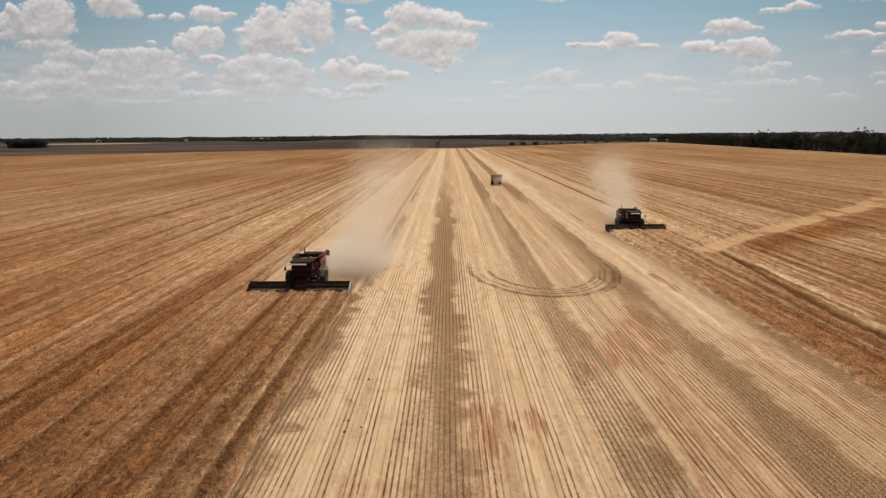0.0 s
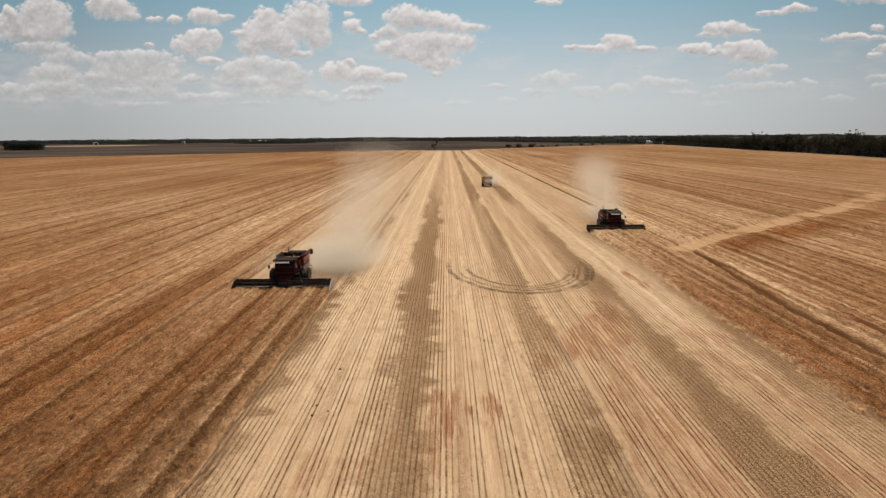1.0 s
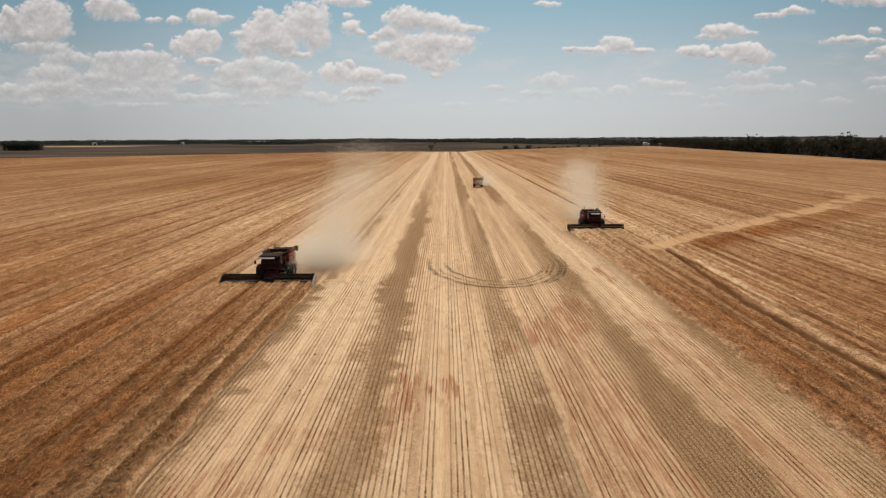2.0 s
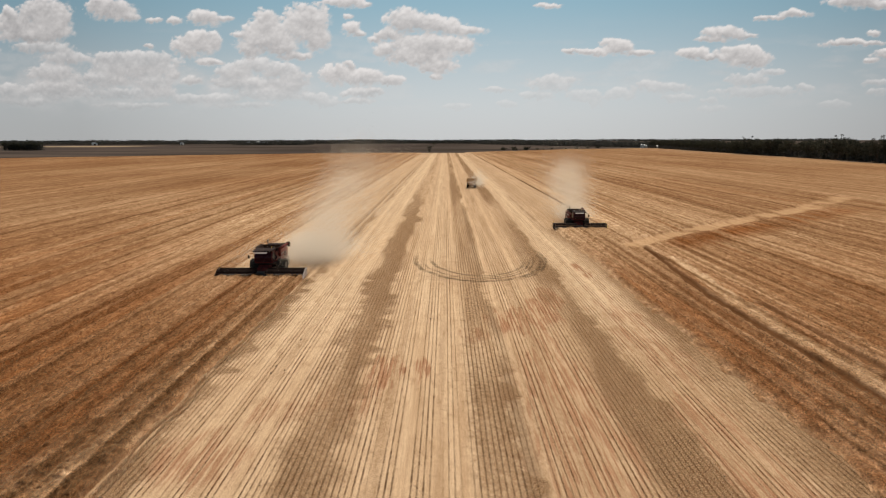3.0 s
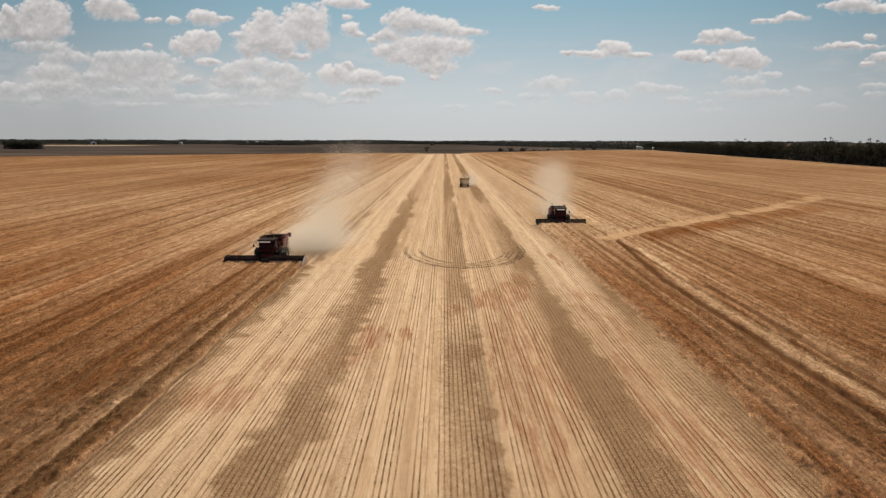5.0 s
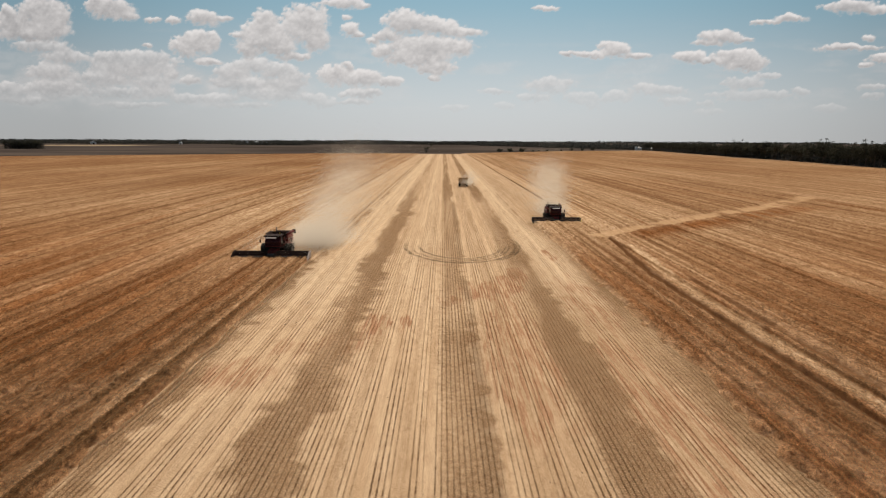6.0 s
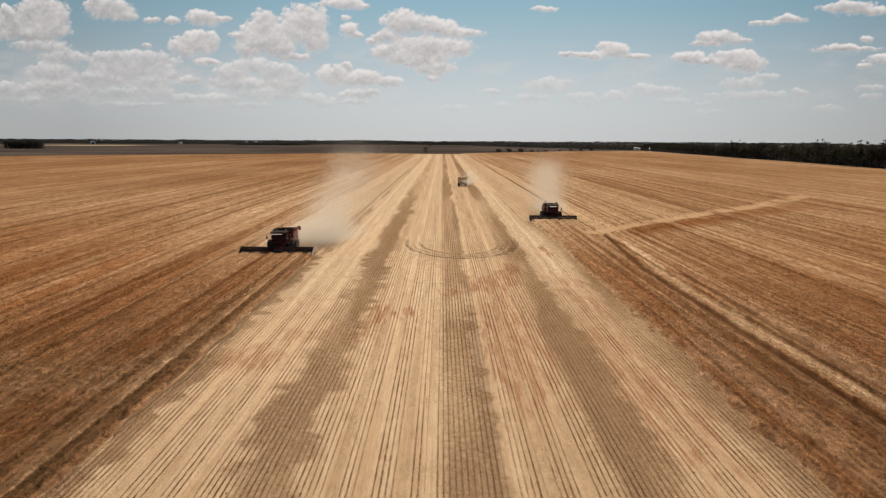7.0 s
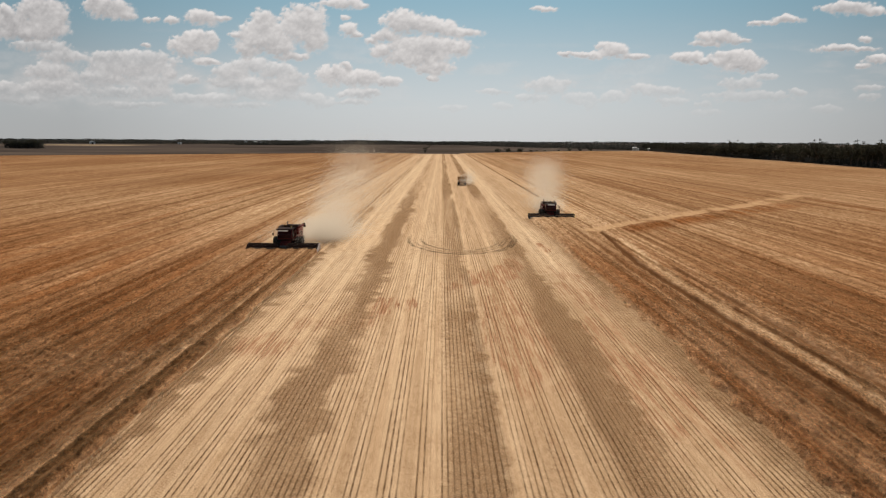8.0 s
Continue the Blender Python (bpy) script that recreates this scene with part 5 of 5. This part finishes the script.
def clods():
    g = np.random.default_rng(3)
    k = 260
    x, y = g.uniform(-11, 30, k), -8 + 80 * g.random(k) ** 1.2
    # a dark scatter where the drill had stopped
    x[:40], y[:40] = g.normal(11.7, 0.5, 40), g.normal(13.8, 0.7, 40)
    spots = np.array([(-6.9, 34.8), (-6.9, 33.3), (-5.4, 48.1), (-6.4, 41.2), (6.1, 47.7), (-5.9, 33.9)])
    x, y = np.concatenate([x, spots[:, 0]]), np.concatenate([y, spots[:, 1]])
    r = np.concatenate([g.uniform(0.03, 0.07, k), np.full(len(spots), 0.13)])
    tris = []
    base = [(1, 0, 0), (-0.5, 0.87, 0), (-0.5, -0.87, 0), (0, 0, 0.9)]
    for i in range(len(x)):
        v = np.array(base) * r[i] * g.uniform(0.7, 1.3, (4, 1)) + (x[i], y[i], 0.02)
        tris += [v[[0, 1, 3]], v[[1, 2, 3]], v[[2, 0, 3]]]
    return tagged(slivers("clod", np.array(tris), M_CLOD), "dark earth clods and straw scraps strewn over the stubble", "clods", kind="stuff")


clods()

# ---- trees, far woods, farm buildings ----


def leaf_material(name, a, b):
    m, n = material(name)
    co = n.add("ShaderNodeTexCoord").outputs["Object"]
    isl = n.add("ShaderNodeNewGeometry").outputs["Random Per Island"]
    each = n.add("ShaderNodeObjectInfo").outputs["Random"]
    f = n.math("ADD", n.math("MULTIPLY", isl, 0.6), n.math("MULTIPLY", each, 0.4))
    finish(n, n.mix(n.math("MULTIPLY", f, n.range(n.noise(co, 0.5), 0.3, 0.7, 0.5, 1.3)), a, b), 0.9, spec=0.05, see=0.4)
    return m


M_LEAF = leaf_material("gum_leaves", (0.026, 0.026, 0.018), (0.095, 0.086, 0.058))
M_FAR_LEAF = leaf_material("far_leaves", (0.034, 0.034, 0.030), (0.100, 0.092, 0.078))
M_BARK = worn("bark", (0.09, 0.07, 0.055), 0.9, dust=0.2, scale=0.8)


def tree(seed, tall, wide, low, label, name="tree"):
    g = np.random.default_rng(seed)
    top = new(name)
    bm = bmesh.new()
    lean = g.normal(0, 0.04, 2) * tall
    fork = (lean[0] * 0.5, lean[1] * 0.5, tall * 0.38)
    bm_rod(bm, (0, 0, -0.1), fork, tall * 0.026, 8, tall * 0.017)
    tips = []
    for k in range(6):
        a = k * 1.05 + g.uniform(0, 0.6)
        tip = (fork[0] + math.cos(a) * wide * 0.34 * g.uniform(0.6, 1.2), fork[1] + math.sin(a) * wide * 0.34 * g.uniform(0.6, 1.2), tall * (g.uniform(0.25, 0.62) if name == "bush" else g.uniform(0.55, 0.86)))
        bm_rod(bm, fork, tip, tall * 0.011, 6, tall * 0.004)
        tips.append(tip)
    part("trunk", bm, M_BARK, top, "grey-brown trunk and limbs")
    clumps = []
    for k in range(46):
        if k < 24:
            c = np.array(tips[k % 6]) + g.normal(0, 1, 3) * (wide * 0.15, wide * 0.15, tall * 0.08)
        else:
            a, r, h = g.uniform(0, 2 * np.pi), wide * 0.46 * g.random() ** 0.5, g.uniform(low, 0.7 if name == "bush" else 0.92)
            r = r * math.sqrt(max(0.1, 1 - ((h - (0.35 if name == "bush" else 0.55)) / 0.5) ** 2))
            c = np.array((fork[0] + r * math.cos(a), fork[1] + r * math.sin(a), tall * h))
        clumps.append((c, wide * g.uniform(0.09, 0.17)))
    tris = []
    for c, r in clumps:
        k = 26
        p = g.normal(0, 1, (k, 3))
        p = c + p / np.linalg.norm(p, axis=1, keepdims=True) * r * g.uniform(0.5, 1.1, (k, 1)) * (1, 1, 0.75)
        t = g.normal(0, 1, (k, 3, 3))
        tris.append(p[:, None] + t / np.linalg.norm(t, axis=2, keepdims=True) * r * g.uniform(0.35, 0.6, (k, 1, 1)))
    P = np.concatenate(tris)
    P[..., 2] = np.clip(P[..., 2], 0.25, tall)
    leaves = slivers("crown", P, M_LEAF)
    leaves.parent = top
    return tagged(top, label, "tree", "trees of the belt")


KINDS = [tree(100 + k, (15, 13, 17, 14, 11.5, 18)[k], (9, 8, 10, 9.5, 8, 9)[k], (0.1, 0.08, 0.2, 0.06, 0.05, 0.3)[k], "dark green gum tree with a ragged crown") for k in range(6)]
g_trees = np.random.default_rng(44)
first = True
for row in (0, 1):
    y = 384.0 + row * 3
    while y < 1165:
        k = int(g_trees.integers(0, 6))
        x = float(right_end(y)) + 5 + row * 7 + g_trees.normal(0, 1.2)
        m = pose(x, y, 0, 0, 0, g_trees.uniform(0, 360))
        ob = copy_thing(KINDS[k], m)
        f = g_trees.uniform(0.98, 1.30) * (1.0 if y < 700 else 0.85)
        ob.scale = (f, f, f * g_trees.uniform(0.92, 1.06))
        y += g_trees.uniform(4.6, 8.2) + (9.0 if g_trees.random() < 0.10 else 0.0)
# a square grove on the fallow, lone paddock trees, scrub
for i in range(7):
    for j in range(3):
        ob = copy_thing(KINDS[(i + 2 * j) % 6], pose(-776 + i * 8.7 + g_trees.normal(0, 1), 1000 + j * 8, 0, 0, 0, g_trees.uniform(0, 360)))
        tagged(ob, "dense dark tree of a square grove on the fallow", group="grove trees")
BUSH = tree(120, 8.0, 9.0, 0.02, "round dark paddock bush", "bush")
BUSH.matrix_world = pose(103, 917, 0)
for x, y, f in ((120, 919, 1.1), (140, 917, 1.15), (165, 960, 0.6), (178, 975, 0.45), (195, 990, 0.6), (250, 1040, 0.8), (275, 1060, 0.7), (300, 1080, 0.9), (225, 1015, 0.5)):
    ob = copy_thing(BUSH, pose(x, y, 0, 0, 0, x * 7 % 360))
    ob.scale = (f, f, f)
for x, y, k, f in ((-16, 836, 4, 0.75), (-22, 1450, 2, 0.7)):
    ob = copy_thing(KINDS[k], pose(x, y, 0, 0, 0, x * 7 % 360))
    ob.scale = (f * 1.3, f * 1.3, f)
    tagged(ob, "lone dark paddock tree with a low crown", group="paddock trees")
for k, ob in enumerate(KINDS):
    ob.matrix_world = pose(430 + 9 * k, 1150 + 4 * k, 0)


def woods(x0, y0, x1, y1, deep, tall, count, size, seed, label):
    """A far strip of wood: many leaf clumps with an uneven top."""
    g = np.random.default_rng(seed)
    s = g.random(count)
    top = tall * (0.62 + 0.55 * vnoise(s * 60, s * 0, seed) + 0.25 * (vnoise(s * 260, s * 0, seed + 1) - 0.5))
    p = np.stack([x0 + (x1 - x0) * s + g.normal(0, deep * 0.3, count), y0 + (y1 - y0) * s + g.uniform(0, deep, count), top * g.random(count) ** 0.8], -1)
    t = g.normal(0, 1, (count, 3, 3))
    P = p[:, None] + t / np.linalg.norm(t, axis=2, keepdims=True) * size
    P[..., 2] = np.clip(P[..., 2], 0, None)
    return tagged(slivers("far_woods", P, M_FAR_LEAF), label, "woods", "far woods", "stuff")


woods(-2300, 1980, -150, 2150, 60, 10.5, 22000, 3.2, 201, "dark strip of far woodland under the horizon")
woods(-640, 1750, -430, 1770, 40, 9, 2500, 3.0, 202, "dark clump of trees on the far fallow")
woods(-1700, 1300, -1250, 1420, 40, 10, 4500, 3.0, 206, "dark row of trees beyond the fallow")
woods(-200, 2350, 300, 2150, 60, 10.5, 8000, 3.2, 203, "dark strip of far woodland under the horizon")
woods(140, 1950, 440, 1165, 50, 11, 14000, 3.0, 204, "scrubby woodland running up to the belt of trees")
woods(-700, 3600, 2600, 3600, 80, 12, 9000, 6, 205, "hazy wooded horizon")
woods(-3300, 3500, -300, 3600, 80, 12, 9000, 6, 207, "hazy wooded horizon")
woods(-778, 998, -722, 998, 18, 14.5, 2600, 1.8, 209, "dense dark undergrowth of the square grove")
woods(344, 384, 430, 1165, 8, 5.0, 9000, 1.4, 208, "dark scrub growing under the belt of trees")

M_TIN = worn("pale_tin", (0.50, 0.49, 0.47), 0.5, metal=0.1, dust=0.15, scale=0.3)
M_ROOF = worn("tin_roof", (0.50, 0.50, 0.49), 0.45, metal=0.2, dust=0.15, scale=0.3)


def silo(x, y, r, h):
    top = new("grain_silo")
    bm = bmesh.new()
    bm_rod(bm, (0, 0, 0), (0, 0, h), r, 20)
    for k in range(5):
        bm_rod(bm, (0, 0, h * (k + 0.5) / 5), (0, 0, h * (k + 0.5) / 5 + 0.12), r * 1.03, 20)
    part("wall", bm, M_TIN, top)
    bm = bmesh.new()
    bm_rod(bm, (0, 0, h), (0, 0, h + r * 0.7), r * 1.06, 20, r * 0.12)
    part("roof", bm, M_ROOF, top)
    top.matrix_world = pose(x, y, 0)
    return tagged(top, "pale tin grain silo with a cone roof", "silo", "grain silos")


def shed(x, y, w, l, h, turn):
    top = new("farm_shed")
    bm = bmesh.new()
    bm_box(bm, (0, 0, h / 2), (w, l, h))
    part("wall", bm, M_TIN, top)
    bm = bmesh.new()
    bm_prism(bm, [(-w / 2 - 0.5, h), (w / 2 + 0.5, h), (0, h + w * 0.22)], "y", -l / 2 - 0.4, l / 2 + 0.4)
    part("roof", bm, M_ROOF, top)
    bm = bmesh.new()
    bm_box(bm, (0, -l / 2 - 0.05, h * 0.4), (w * 0.35, 0.1, h * 0.8))
    part("door", bm, M_BLACK, top, "dark open doorway")
    top.matrix_world = pose(x, y, 0, 0, 0, turn)
    return tagged(top, "pale tin farm shed among far trees", "shed", "farm sheds")


for x, y, r, h in ((400, 1128, 2.3, 6.3), (406, 1130, 2.3, 5.8), (411.5, 1133, 1.7, 4.4)):
    silo(x, y, r, h)
for x, y, w, l, h, turn in ((-672, 1960, 14, 12, 8, 15), (-640, 1962, 12, 10, 8.5, 70), (-618, 1958, 13, 12, 7, 0), (-606, 1964, 9, 9, 7, 30), (-1190, 1930, 16, 12, 6, 40), (-895, 1940, 10, 9, 6, 10), (200, 1830, 16, 10, 5, 30), (452, 985, 11, 9, 5, 20), (424, 1100, 8, 7, 4, 60)):
    shed(x, y, w, l, h, turn)
